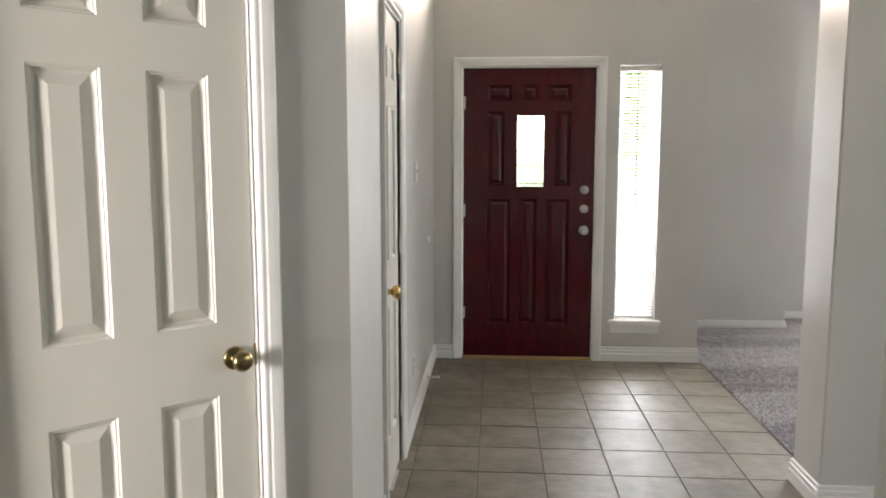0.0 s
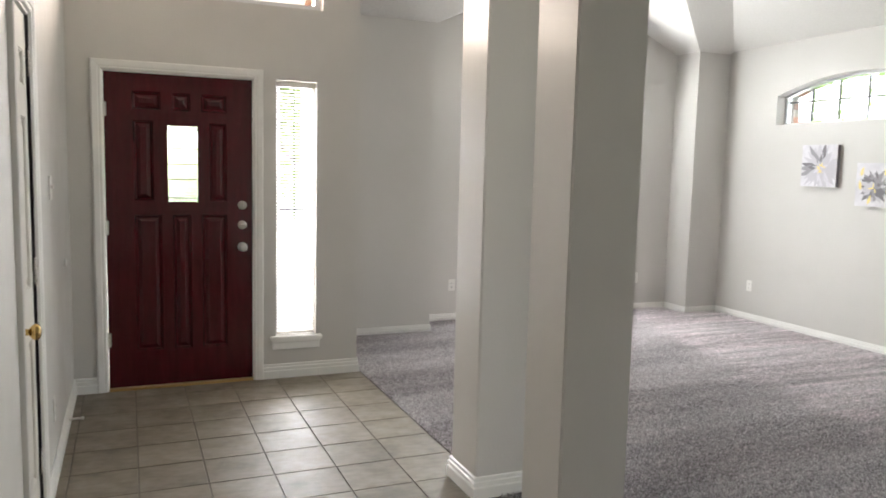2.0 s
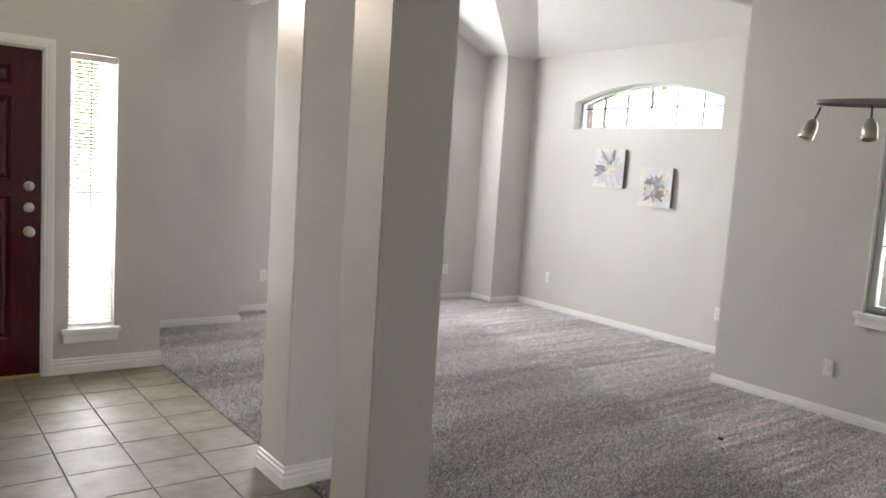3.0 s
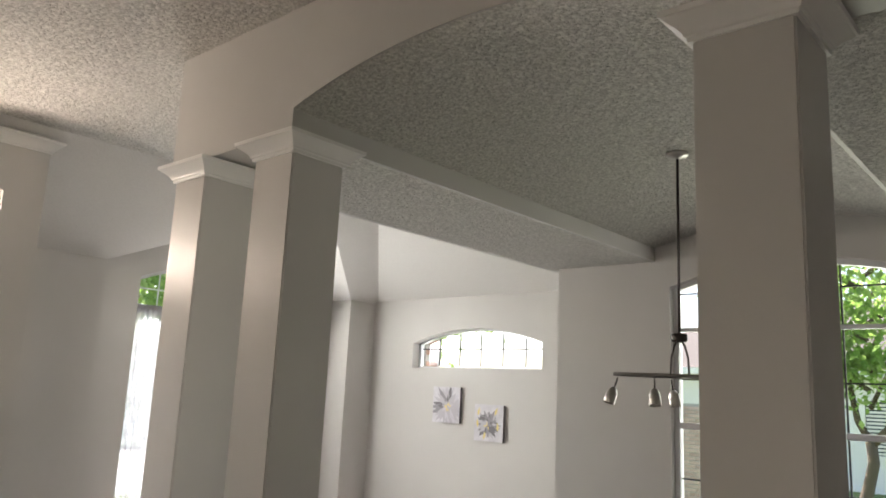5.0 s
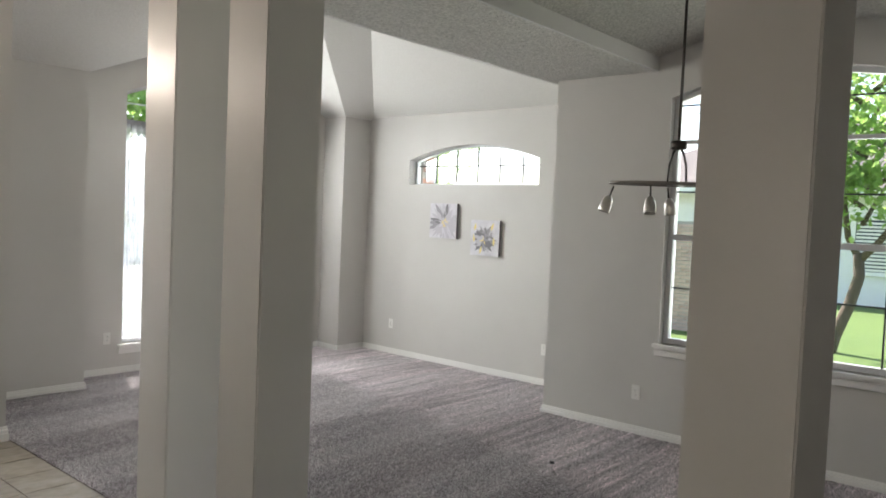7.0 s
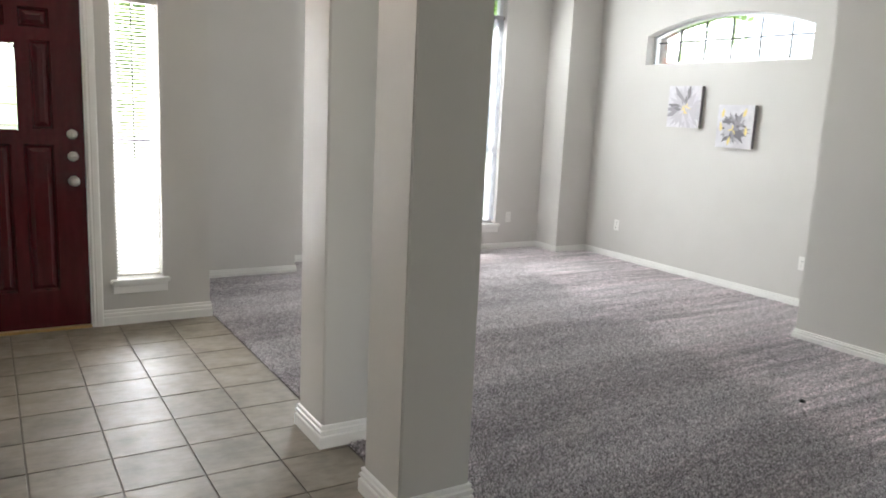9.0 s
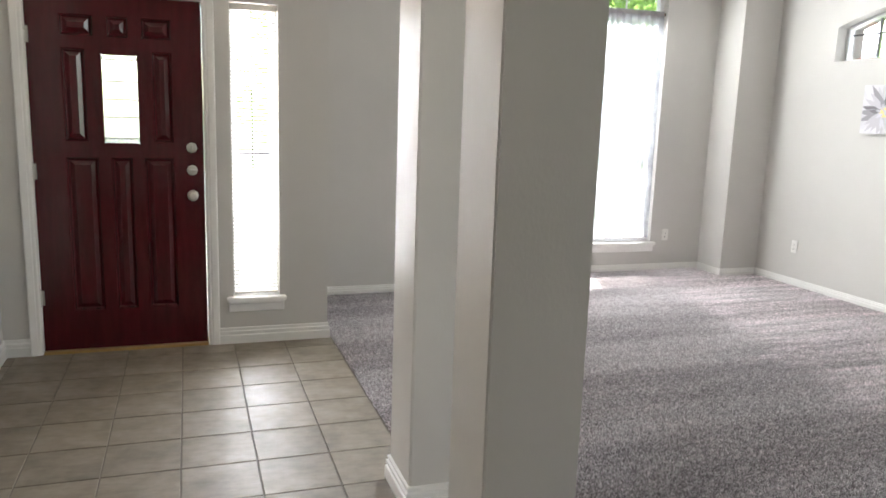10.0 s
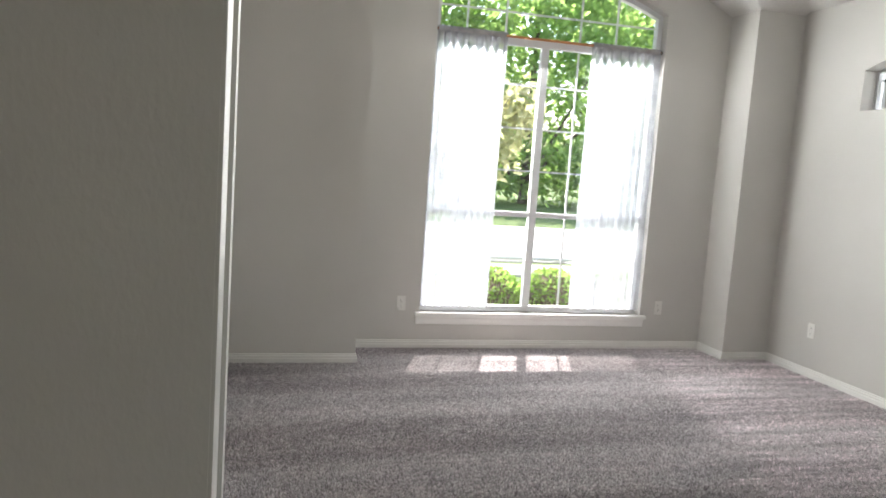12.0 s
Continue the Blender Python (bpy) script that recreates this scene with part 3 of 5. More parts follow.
# ---- doors ----
def bevelled_panel(bm, u0, u1, v0, v1, y, raise_, depth=0.010, lip=0.022, field=0.03):
    """Moulded groove and raised field on a door face at y, facing -y."""
    w = bm.verts.new
    loops = []
    for inset, dy in ((0.0, 0.0), (lip * 0.2, depth * 0.3), (lip * 0.35, depth * 0.3), (lip * 0.5, depth * 0.7), (lip * 0.8, depth), (lip, depth), (lip + field, depth - raise_)):
        loops.append([w((u0 + inset, y + dy, v0 + inset)), w((u1 - inset, y + dy, v0 + inset)), w((u1 - inset, y + dy, v1 - inset)), w((u0 + inset, y + dy, v1 - inset))])
    for a, b in zip(loops, loops[1:]):
        for k in range(4):
            bm.faces.new((a[k], a[(k + 1) % 4], b[(k + 1) % 4], b[k]))
    bm.faces.new(loops[-1])


def panel_slab(width, height, thick, panels, holes=(), raise_=0.007, lip=0.022, field=0.03, deep=0.010):
    """A door slab with moulded panels let into the face at y = 0 (towards -y)."""
    bm = bmesh.new()
    us = sorted({0.0, width, *[p[0] for p in (*panels, *holes)], *[p[1] for p in (*panels, *holes)]})
    vs = sorted({0.0, height, *[p[2] for p in (*panels, *holes)], *[p[3] for p in (*panels, *holes)]})
    for a, b in zip(us, us[1:]):
        for c, d in zip(vs, vs[1:]):
            mid = ((a + b) / 2, (c + d) / 2)
            if any(p[0] < mid[0] < p[1] and p[2] < mid[1] < p[3] for p in (*panels, *holes)):
                continue
            bm.faces.new([bm.verts.new(q) for q in ((a, 0, c), (b, 0, c), (b, 0, d), (a, 0, d))])
    for p in panels:
        bevelled_panel(bm, *p, 0.0, raise_, depth=deep, lip=lip, field=field)
    bmesh.ops.remove_doubles(bm, verts=bm.verts, dist=0.0004)
    loops = [rect_loop(0, width, 0, height)] + [rect_loop(*h) for h in holes]
    back = outline_prism(loops, -(thick - 0.020), Matrix(((1, 0, 0, 0), (0, 0, -1, 0.020), (0, 1, 0, 0), (0, 0, 0, 1))))
    me = bpy.data.meshes.new("back")
    back.to_mesh(me)
    back.free()
    bm.from_mesh(me)
    bpy.data.meshes.remove(me)
    for a, b in ((0.0, 0.0), (width, width)):
        bm.faces.new([bm.verts.new(q) for q in ((a, 0, 0), (a, 0, height), (a, 0.020, height), (a, 0.020, 0))])
    for v in (0.0, height):
        bm.faces.new([bm.verts.new(q) for q in ((0, 0, v), (width, 0, v), (width, 0.020, v), (0, 0.020, v))])
    bmesh.ops.recalc_face_normals(bm, faces=bm.faces)
    return bm


CASING = [(0.0, 0.0), (0.006, 0.010), (0.012, 0.012), (0.020, 0.012), (0.026, 0.016), (0.044, 0.019), (0.056, 0.020), (0.062, 0.016), (0.065, 0.0)]


def casing_bm(u0, u1, v1, v0=0.0):
    """Moulded casing round an opening, mitred, on the face y = 0 (towards -y)."""
    bm = bmesh.new()
    path = []
    for o, h in CASING:
        path.append([(u0 - o, v0, h), (u0 - o, v1 + o, h), (u1 + o, v1 + o, h), (u1 + o, v0, h)])
    rows = [[bm.verts.new((u, -h, v)) for u, v, h in ring] for ring in path]
    for a, b in zip(rows, rows[1:]):
        for k in range(3):
            bm.faces.new((a[k], a[k + 1], b[k + 1], b[k]))
    bmesh.ops.recalc_face_normals(bm, faces=bm.faces)
    return bm


def lathe(bm, profile, segments=24, m=Matrix.Identity(4)):
    """Turn a (radius, along) profile about the -y axis."""
    rings = []
    for r, a in profile:
        rings.append([bm.verts.new(m @ Vector((r * math.cos(t), -a, r * math.sin(t)))) for t in [2 * math.pi * k / segments for k in range(segments)]])
    for a, b in zip(rings, rings[1:]):
        for k in range(segments):
            f = bm.faces.new((a[k], a[(k + 1) % segments], b[(k + 1) % segments], b[k]))
            f.smooth = True
    bm.faces.new(rings[0])
    bm.faces.new(rings[-1])
    bmesh.ops.recalc_face_normals(bm, faces=bm.faces)
    return bm


KNOB = [(0.032, 0.0), (0.032, 0.004), (0.028, 0.008), (0.015, 0.011), (0.012, 0.016), (0.0115, 0.028), (0.014, 0.032), (0.023, 0.038), (0.0285, 0.047),
        (0.0285, 0.054), (0.025, 0.061), (0.018, 0.065), (0.010, 0.067), (0.004, 0.0672)]
DEADBOLT = [(0.030, 0.0), (0.030, 0.006), (0.026, 0.011), (0.012, 0.013), (0.004, 0.0135)]


def hinge_bm():
    bm = bmesh.new()
    for k in range(5):
        lathe_m = pose(0, 0, -0.044 + k * 0.0178, 90, 0, 0)
        lathe(bm, [(0.0065, -0.0082), (0.0065, 0.0082)], 10, lathe_m)
    lathe(bm, [(0.004, -0.006), (0.006, -0.002), (0.005, 0.003)], 10, pose(0, 0, 0.050, 90, 0, 0))
    box(bm, 0.0, 0.018, 0.002, 0.004, -0.044, 0.044)
    return bm


def six_panels(w, h):
    """The six panels of a moulded interior door."""
    st, mid = 0.176 * w, 0.162 * w
    uw = (w - 2 * st - mid) / 2
    cols = ((st, st + uw), (st + uw + mid, st + 2 * uw + mid))
    rows = ((0.225, 0.795), (0.992, 1.640), (1.756, 1.885))
    return [(a, b, c, d) for a, b in cols for c, d in rows if d < h]


def interior_door(name, m, width, knob_at_right, label, metal, hinges=True):
    """A cream six-panel door, closed, in its jamb with casing; u along the wall, face towards -y."""
    d = thing(name, m, label, "door")
    d["kind"] = "structure"
    part("slab", panel_slab(width - 0.008, 2.022, 0.035, six_panels(width, 2.03), raise_=0.009, lip=0.020, field=0.026, deep=0.013), CREAM, d).matrix_local = pose(0.004, 0.012, 0.010)
    part("casing", casing_bm(-0.006, width + 0.006, 2.046), TRIM, d, "white moulded door casing")
    jb = bmesh.new()
    box(jb, -0.02, 0.0, 0.0, 0.12, 0, 2.04)
    box(jb, width, width + 0.02, 0.0, 0.12, 0, 2.04)
    box(jb, -0.02, width + 0.02, 0.0, 0.12, 2.037, 2.06)
    part("jamb", jb, TRIM, d)
    u = width - 0.064 if knob_at_right else 0.064
    edge = width - 0.003 if knob_at_right else 0.003
    part("knob", lathe(bmesh.new(), KNOB, 28, pose(u, 0.012, 0.900)), metal, d, "round brass knob")
    part("latch_plate", cube(edge - 0.002, edge + 0.006, 0.008, 0.016, 0.870, 0.930), ANTIQUE, d, "dark latch plate in the door's edge")
    hu = 0.0 if knob_at_right else width
    for z in (0.27, 1.05, 1.86) if hinges else ():
        part("hinge", hinge_bm(), NICKEL, d).matrix_local = pose(hu, 0.004, z, 0, 0, 0 if knob_at_right else 180)
    return d


# diagonal closet door: u runs from the far hinge side towards the entry, face towards the hall
diag = Matrix.Translation((XE - 0.956 * r2, YC - 0.956 * r2, 0)) @ pose(0, 0, 0, 0, 0, 45)
interior_door("door_1", diag, 0.65, True, "cream six-panel interior door, closed, with brass knob", ANTIQUE, hinges=False)
entry = Matrix.Translation((XE, 3.61, 0)) @ pose(0, 0, 0, 0, 0, 90)
interior_door("door_2", entry, 0.51, False, "narrow cream six-panel closet door, closed, with polished brass knob", BRASS)


def front_door():
    d = thing("door_3", pose(0, YD, 0), "glossy burgundy panelled front door with small leaded glass lite, closed", "front door")
    d["kind"] = "structure"
    w, h = 0.918, 2.03
    top = [(0.165, 0.335, 1.805, 1.918), (0.403, 0.517, 1.805, 1.918), (0.585, 0.745, 1.805, 1.918)]
    mid = [(0.168, 0.288, 1.222, 1.735), (0.636, 0.745, 1.222, 1.735)]
    low = [(0.168, 0.335, 0.232, 1.130), (0.403, 0.517, 0.232, 1.130), (0.585, 0.745, 0.232, 1.130)]
    lite = (0.362, 0.572, 1.205, 1.718)
    part("slab", panel_slab(w - 0.006, h, 0.044, top + mid + low, [lite], 0.013, 0.020, 0.022, 0.017), BURGUNDY, d).matrix_local = pose(0.003, 0.020, 0.018)
    fr = bmesh.new()
    u0, u1, v0, v1 = lite
    for a, b, c, e in ((u0 - 0.018, u0 + 0.012, v0 - 0.018, v1 + 0.018), (u1 - 0.012, u1 + 0.018, v0 - 0.018, v1 + 0.018), (u0 + 0.012, u1 - 0.012, v0 - 0.018, v0 + 0.012), (u0 + 0.012, u1 - 0.012, v1 - 0.012, v1 + 0.018)):
        box(fr, a + 0.003, b + 0.003, 0.008, 0.030, c + 0.018, e + 0.018, 0.005, 2)
    part("lite_frame", fr, BURGUNDY, d, "burgundy moulded frame of the lite")
    pane = part("glass", cube(u0 + 0.010, u1 - 0.004, 0.038, 0.042, v0 + 0.025, v1 + 0.008), LITE, d, "leaded textured glass lite")
    pane.visible_shadow = False
    came = bmesh.new()
    gu0, gu1, gv0, gv1 = u0 + 0.018, u1 - 0.012, v0 + 0.034, v1 + 0.002
    cu, cv = (gu0 + gu1) / 2, (gv0 + gv1) / 2
    for k in range(9):
        u = gu0 + (gu1 - gu0) * k / 8
        box(came, u - 0.0024, u + 0.0024, 0.034, 0.040, gv1 - 0.02, gv1)
        box(came, u - 0.0024, u + 0.0024, 0.034, 0.040, gv0, gv0 + 0.02)
    for v in (gv0 + 0.02, gv0 + 0.14, cv, gv1 - 0.14, gv1 - 0.02):
        box(came, gu0, gu1, 0.034, 0.040, v - 0.0028, v + 0.0028)
    part("leading", came, DARKMETAL, d, "dark lead cames")
    for z in (1.213, 1.080):
        part("deadbolt", lathe(bmesh.new(), DEADBOLT, 24, pose(0.848, 0.020, z)), NICKEL, d, "satin nickel deadbolt")
    turn = part("thumb_turn", cube(0.830, 0.866, -0.012, 0.008, 1.074, 1.086, 0.003), NICKEL, d)
    part("thumb_turn", cube(0.842, 0.854, -0.012, 0.008, 1.196, 1.230, 0.003), NICKEL, d)
    part("knob", lathe(bmesh.new(), KNOB, 28, pose(0.848, 0.020, 0.930)), NICKEL, d, "satin nickel knob")
    part("casing", casing_bm(-0.004, 0.922, 2.056), TRIM, d, "white moulded door casing")
    jb = bmesh.new()
    box(jb, -0.012, 0.0, 0.0, 0.16, 0, 2.05)
    box(jb, 0.918, 0.930, 0.0, 0.16, 0, 2.05)
    box(jb, -0.012, 0.930, 0.0, 0.16, 2.05, 2.06)
    part("jamb", jb, TRIM, d)
    part("threshold", box(bmesh.new(), 0.0, 0.918, -0.010, 0.15, -0.005, 0.016, 0.004), mat("brass_threshold", (0.45, 0.31, 0.13), 0.35, 0.9), d, "worn brass threshold")
    for z in (0.335, 1.067, 1.815):
        part("hinge", hinge_bm(), NICKEL, d).matrix_local = pose(0.0, 0.012, z)
    return d


front_door()


# ---- windows ----
def arch_ring(u0, u1, v0, spring, crown, face, y0, y1, n=20):
    """A frame ring of that face width with an arched top, between y0 and y1."""
    outer, inner = arch_loop(u0, u1, v0, spring, crown, n), arch_loop(u0, u1, v0, spring, crown, n, face)
    m = Matrix(((1, 0, 0, 0), (0, 0, 1, y0), (0, 1, 0, 0), (0, 0, 0, 1)))
    return outline_prism([outer, inner], y1 - y0, m)


def sill_bm(u0, u1, v, proud=0.045, apron=0.065):
    bm = bmesh.new()
    box(bm, u0 - 0.04, u1 + 0.04, -proud, 0.06, v - 0.030, v, 0.006, 2)
    box(bm, u0 - 0.028, u1 + 0.028, -0.018, 0.0, v - 0.030 - apron, v - 0.028, 0.004)
    box(bm, u0 - 0.028, u1 + 0.028, -0.026, 0.0, v - 0.046, v - 0.028, 0.004)
    return bm


def arched_z(u, u0, u1, spring, crown):
    half, rise, mid = (u1 - u0) / 2, crown - spring, (u0 + u1) / 2
    rad = (half * half + rise * rise) / (2 * rise)
    return crown - rad + math.sqrt(max(0, rad * rad - (u - mid) ** 2))


def window(name, m, u0, u1, v0, spring, crown, label, depth, columns, rows, sill=True, heavy=(), transom=None, bar=0.011, barmat=None, jambs=(), face=0.04):
    """A window in its opening: u along the wall, y into the wall; glazing bars, heavier sash rails, one pane."""
    d = thing(name, m, label, "window")
    d["kind"] = "structure"
    part("window_frame", arch_ring(u0, u1, v0, spring, crown, face, depth - 0.03, depth + 0.03), VINYL, d, "white vinyl window frame")
    pane = part("pane", outline_prism([arch_loop(u0 + 0.03, u1 - 0.03, v0 + 0.03, spring - 0.02, crown - 0.03)], 0.004, Matrix(((1, 0, 0, 0), (0, 0, 1, depth + 0.006), (0, 1, 0, 0), (0, 0, 0, 1)))), GLASS, d)
    pane.visible_shadow = False

    def top(u):
        return (arched_z(u, u0, u1, spring, crown) if crown > spring + 0.001 else spring) - 0.03

    for u in columns:
        part("glazing_bar", cube(u - bar / 2, u + bar / 2, depth - 0.008, depth + 0.004, v0 + 0.03, top(u)), barmat or MUNTIN, d)
    for v in rows:
        part("glazing_bar", cube(u0 + 0.03, u1 - 0.03, depth - 0.006, depth + 0.0055, v - bar / 2, v + bar / 2), barmat or MUNTIN, d)
    for v, t in heavy:
        part("sash_rail", cube(u0 + 0.03, u1 - 0.03, depth - 0.028, depth + 0.02, v - t / 2, v + t / 2, 0.004), VINYL, d)
    for u, t in jambs:
        part("mullion", cube(u - t / 2, u + t / 2, depth - 0.030, depth + 0.022, v0 + 0.03, transom or top(u), 0.004), VINYL, d)
    if sill:
        part("window_sill", sill_bm(u0, u1, v0), TRIM, d, "white wooden window sill with apron")
    return d


front = pose(0, YW, 0)
window("window_1", front, WX0, WX1, 0.29, 2.72, 2.93, "tall white-framed front window with arched top and glazing bars", 0.11,
       [3.46, 3.77, 4.39, 4.70], [0.69, 1.415, 1.745, 2.08, 2.62], heavy=((1.07, 0.04), (2.40, 0.06)), jambs=((4.10, 0.06),), transom=2.40, barmat=VINYL, bar=0.014)
side = pose(0, YD, 0)
window("window_2", side, 1.072, 1.352, 0.30, 2.063, 2.063, "narrow sidelight window beside the front door", 0.11, [], [0.75, 1.18, 1.62], bar=0.012)
window("window_3", side, 0.0, 1.39, 2.545, 2.95, 3.09, "arched transom window over the front door", 0.11, [0.46, 0.93], [2.78], sill=False)
high = Matrix.Translation((6.075, 0, 0)) @ pose(0, 0, 0, 0, 0, -90)
window("window_4", high, -6.50, -4.71, 2.0, 2.28, 2.44, "high wide arched window with glazing bars in the living room", 0.14,
       [-6.20, -5.90, -5.60, -5.30, -5.00], [2.22], sill=False, bar=0.012, face=0.018)
dining = Matrix.Translation((5.207, 0, 0)) @ pose(0, 0, 0, 0, 0, -90)
window("window_5", dining, -2.96, -1.16, 0.745, 2.63, 2.79, "large arched dining window with dark glazing bars", 0.10,
       [-2.66, -2.36, -1.76, -1.46], [1.18, 1.92, 2.58], heavy=((1.57, 0.045), (2.30, 0.03)), jambs=((-2.06, 0.05),), bar=0.012)

# ---- electrical plates and small fixtures ----
def outlet(m, label="white duplex wall outlet with cover plate"):
    o = thing("wall_outlet", m, label, "outlet", "white wall outlets")
    part("cover_plate", cube(-0.035, 0.035, -0.006, 0.0, -0.057, 0.057, 0.003, 2), PLASTIC, o)
    for z in (-0.020, 0.020):
        s = part("socket", cube(-0.016, 0.016, -0.008, -0.004, z - 0.014, z + 0.014, 0.003), PLASTIC, o)
        sl = bmesh.new()
        box(sl, -0.008, -0.006, -0.0085, -0.007, z - 0.003, z + 0.006)
        box(sl, 0.006, 0.008, -0.0085, -0.007, z - 0.003, z + 0.006)
        box(sl, -0.002, 0.002, -0.0085, -0.007, z - 0.010, z - 0.006)
        part("slots", sl, SLOT, s)
    part("screw", cube(-0.002, 0.002, -0.0075, -0.005, -0.002, 0.002), NICKEL, o)
    return o


first = outlet(pose(3.06, YW, 0.355))
for m in (pose(5.25, YW, 0.355),
          Matrix.Translation((6.075, 6.70, 0.36)) @ pose(0, 0, 0, 0, 0, -90),
          Matrix.Translation((6.075, 4.55, 0.365)) @ pose(0, 0, 0, 0, 0, -90),
          Matrix.Translation((5.207, 3.125, 0.335)) @ pose(0, 0, 0, 0, 0, -90),
          Matrix.Translation((XE, 4.64, 0.33)) @ pose(0, 0, 0, 0, 0, 90)):
    copy_thing(first, m)

sw = thing("light_switch", Matrix.Translation((XE, 4.78, 1.36)) @ pose(0, 0, 0, 0, 0, 90), "white double light switch plate on grey wall", "light switch")
part("cover_plate", cube(-0.058, 0.058, -0.006, 0, -0.058, 0.058, 0.003, 2), PLASTIC, sw)
for u in (-0.023, 0.023):
    part("toggle", cube(u - 0.005, u + 0.005, -0.018, -0.004, -0.004, 0.012, 0.002), PLASTIC, sw)

bump_stop = thing("wall_bumper", Matrix.Translation((XE, 5.52, 0.91)) @ pose(0, 0, 0, 0, 0, 90), "round white door bumper stuck on the wall", "door bumper")
part("disc", lathe(bmesh.new(), [(0.024, 0), (0.024, 0.006), (0.020, 0.012), (0.010, 0.014), (0.002, 0.0145)], 20), PLASTIC, bump_stop)

stop = thing("door_stop", Matrix.Translation((XE + 0.014, 5.33, 0.055)) @ pose(0, 0, 0, 0, 0, 90), "white spring door stop screwed to the baseboard", "door stop")
part("base", lathe(bmesh.new(), [(0.012, 0), (0.012, 0.004), (0.007, 0.008), (0.006, 0.012)], 14), PLASTIC, stop)
part("spring", lathe(bmesh.new(), [(0.0055 + 0.001 * (k % 2), 0.012 + k * 0.003) for k in range(17)], 12), PLASTIC, stop)
part("rubber_tip", lathe(bmesh.new(), [(0.008, 0.060), (0.010, 0.064), (0.010, 0.072), (0.007, 0.076)], 14), PLASTIC, stop)


# ---- canvases ----
CANVAS = mat("canvas_print", (0.62, 0.60, 0.64), 0.7)
wire(CANVAS, bump(CANVAS, noise_tex(CANVAS, coords(CANVAS), 420, 2), 0.2, 0.001), bsdf(CANVAS).inputs["Normal"])
wire(CANVAS, ramp(CANVAS, noise_tex(CANVAS, coords(CANVAS), 9, 4), [(0.3, (0.54, 0.525, 0.56)), (0.7, (0.72, 0.705, 0.735))]), bsdf(CANVAS).inputs["Base Color"])
EDGE = mat("canvas_edge", (0.17, 0.155, 0.165), 0.8)
PETALS = [mat("petal_white", (0.62, 0.60, 0.65), 0.7), mat("petal_grey", (0.30, 0.285, 0.31), 0.7), mat("petal_dark", (0.19, 0.18, 0.195), 0.7), mat("petal_mid", (0.52, 0.50, 0.54), 0.7)]
GOLD = mat("gold_paint", (0.78, 0.64, 0.26), 0.35)


def petal_bm(cu, cv, ang, length, width, size, lift):
    """A flat pointed petal, clipped to the canvas."""
    bm = bmesh.new()
    pts = []
    for k in range(13):
        s = k / 12
        w = width * math.sin(math.pi * s ** 0.8) * 0.5
        pts.append((s * length, w))
    loop = pts + [(a, -b) for a, b in reversed(pts[1:-1])]
    vs = []
    for a, b in loop:
        u = min(max(cu + a * math.cos(ang) - b * math.sin(ang), 0.004), size - 0.004)
        v = min(max(cv + a * math.sin(ang) + b * math.cos(ang), 0.004), size - 0.004)
        vs.append(bm.verts.new((u, -lift, v)))
    bm.faces.new(vs)
    bmesh.ops.triangulate(bm, faces=bm.faces)
    bmesh.ops.recalc_face_normals(bm, faces=bm.faces)
    for f in bm.faces:
        if f.normal.y > 0:
            f.normal_flip()
    return bm


def canvas(m, size, seed, centre, label, dense):
    rnd = random.Random(seed)
    c = thing("canvas_print", m, label, "wall art", "flower canvases")
    part("canvas", cube(0, size, -0.038, -0.034, 0, size), CANVAS, c)
    part("edge", cube(0.002, size - 0.002, -0.0345, 0.0, 0.002, size - 0.002), EDGE, c, "dark grey wrapped sides")
    cu, cv = centre
    lift = 0.0384
    count = 30 if dense else 26
    for ring, (ln, wd) in enumerate(((0.16, 0.050), (0.12, 0.042), (0.07, 0.034)) if dense else ((0.24, 0.052), (0.16, 0.042), (0.085, 0.03))):
        for k in range(count // (ring + 1)):
            a = 2 * math.pi * (k + 0.3 * ring + rnd.uniform(-0.25, 0.25)) / (count // (ring + 1))
            lift += 0.00004
            part("petal", petal_bm(cu, cv, a, ln * rnd.uniform(0.75, 1.1), wd * rnd.uniform(0.7, 1.2), size, lift), PETALS[rnd.choice((1, 2, 2, 1, 3)) if dense else (rnd.choice((1, 2, 3)) if ring < 2 and 1.3 < a < 3.9 else rnd.choice((0, 3, 3)))], c)
    for k in range(10 if not dense else 4):
        lift += 0.00004
        a = rnd.uniform(0, 6.28)
        part("gold_stroke", petal_bm(cu + rnd.uniform(-0.02, 0.02), cv + rnd.uniform(-0.02, 0.02), a, 0.045, 0.014, size, lift), GOLD, c)
    for u, v, a in ((0.05, 0.29, 1.4), (0.27, 0.30, 1.2), (0.31, 0.14, 1.6), (0.05, 0.17, 1.7), (0.13, 0.05, 1.3)) if dense else ():
        lift += 0.00004
        part("gold_stroke", petal_bm(u, v - 0.03, a, 0.085, 0.03, size, lift), GOLD, c)
    return c


right_wall = Matrix.Translation((6.075, 0, 0)) @ pose(0, 0, 0, 0, 0, -90)
canvas(right_wall @ pose(-6.115, 0, 1.41), 0.385, 3, (0.215, 0.17), "square canvas print of a pale grey daisy with gold centre", False)
canvas(right_wall @ pose(-5.52, 0, 1.255), 0.375, 8, (0.18, 0.17), "square canvas print of a dark grey bloom with gold strokes", True)


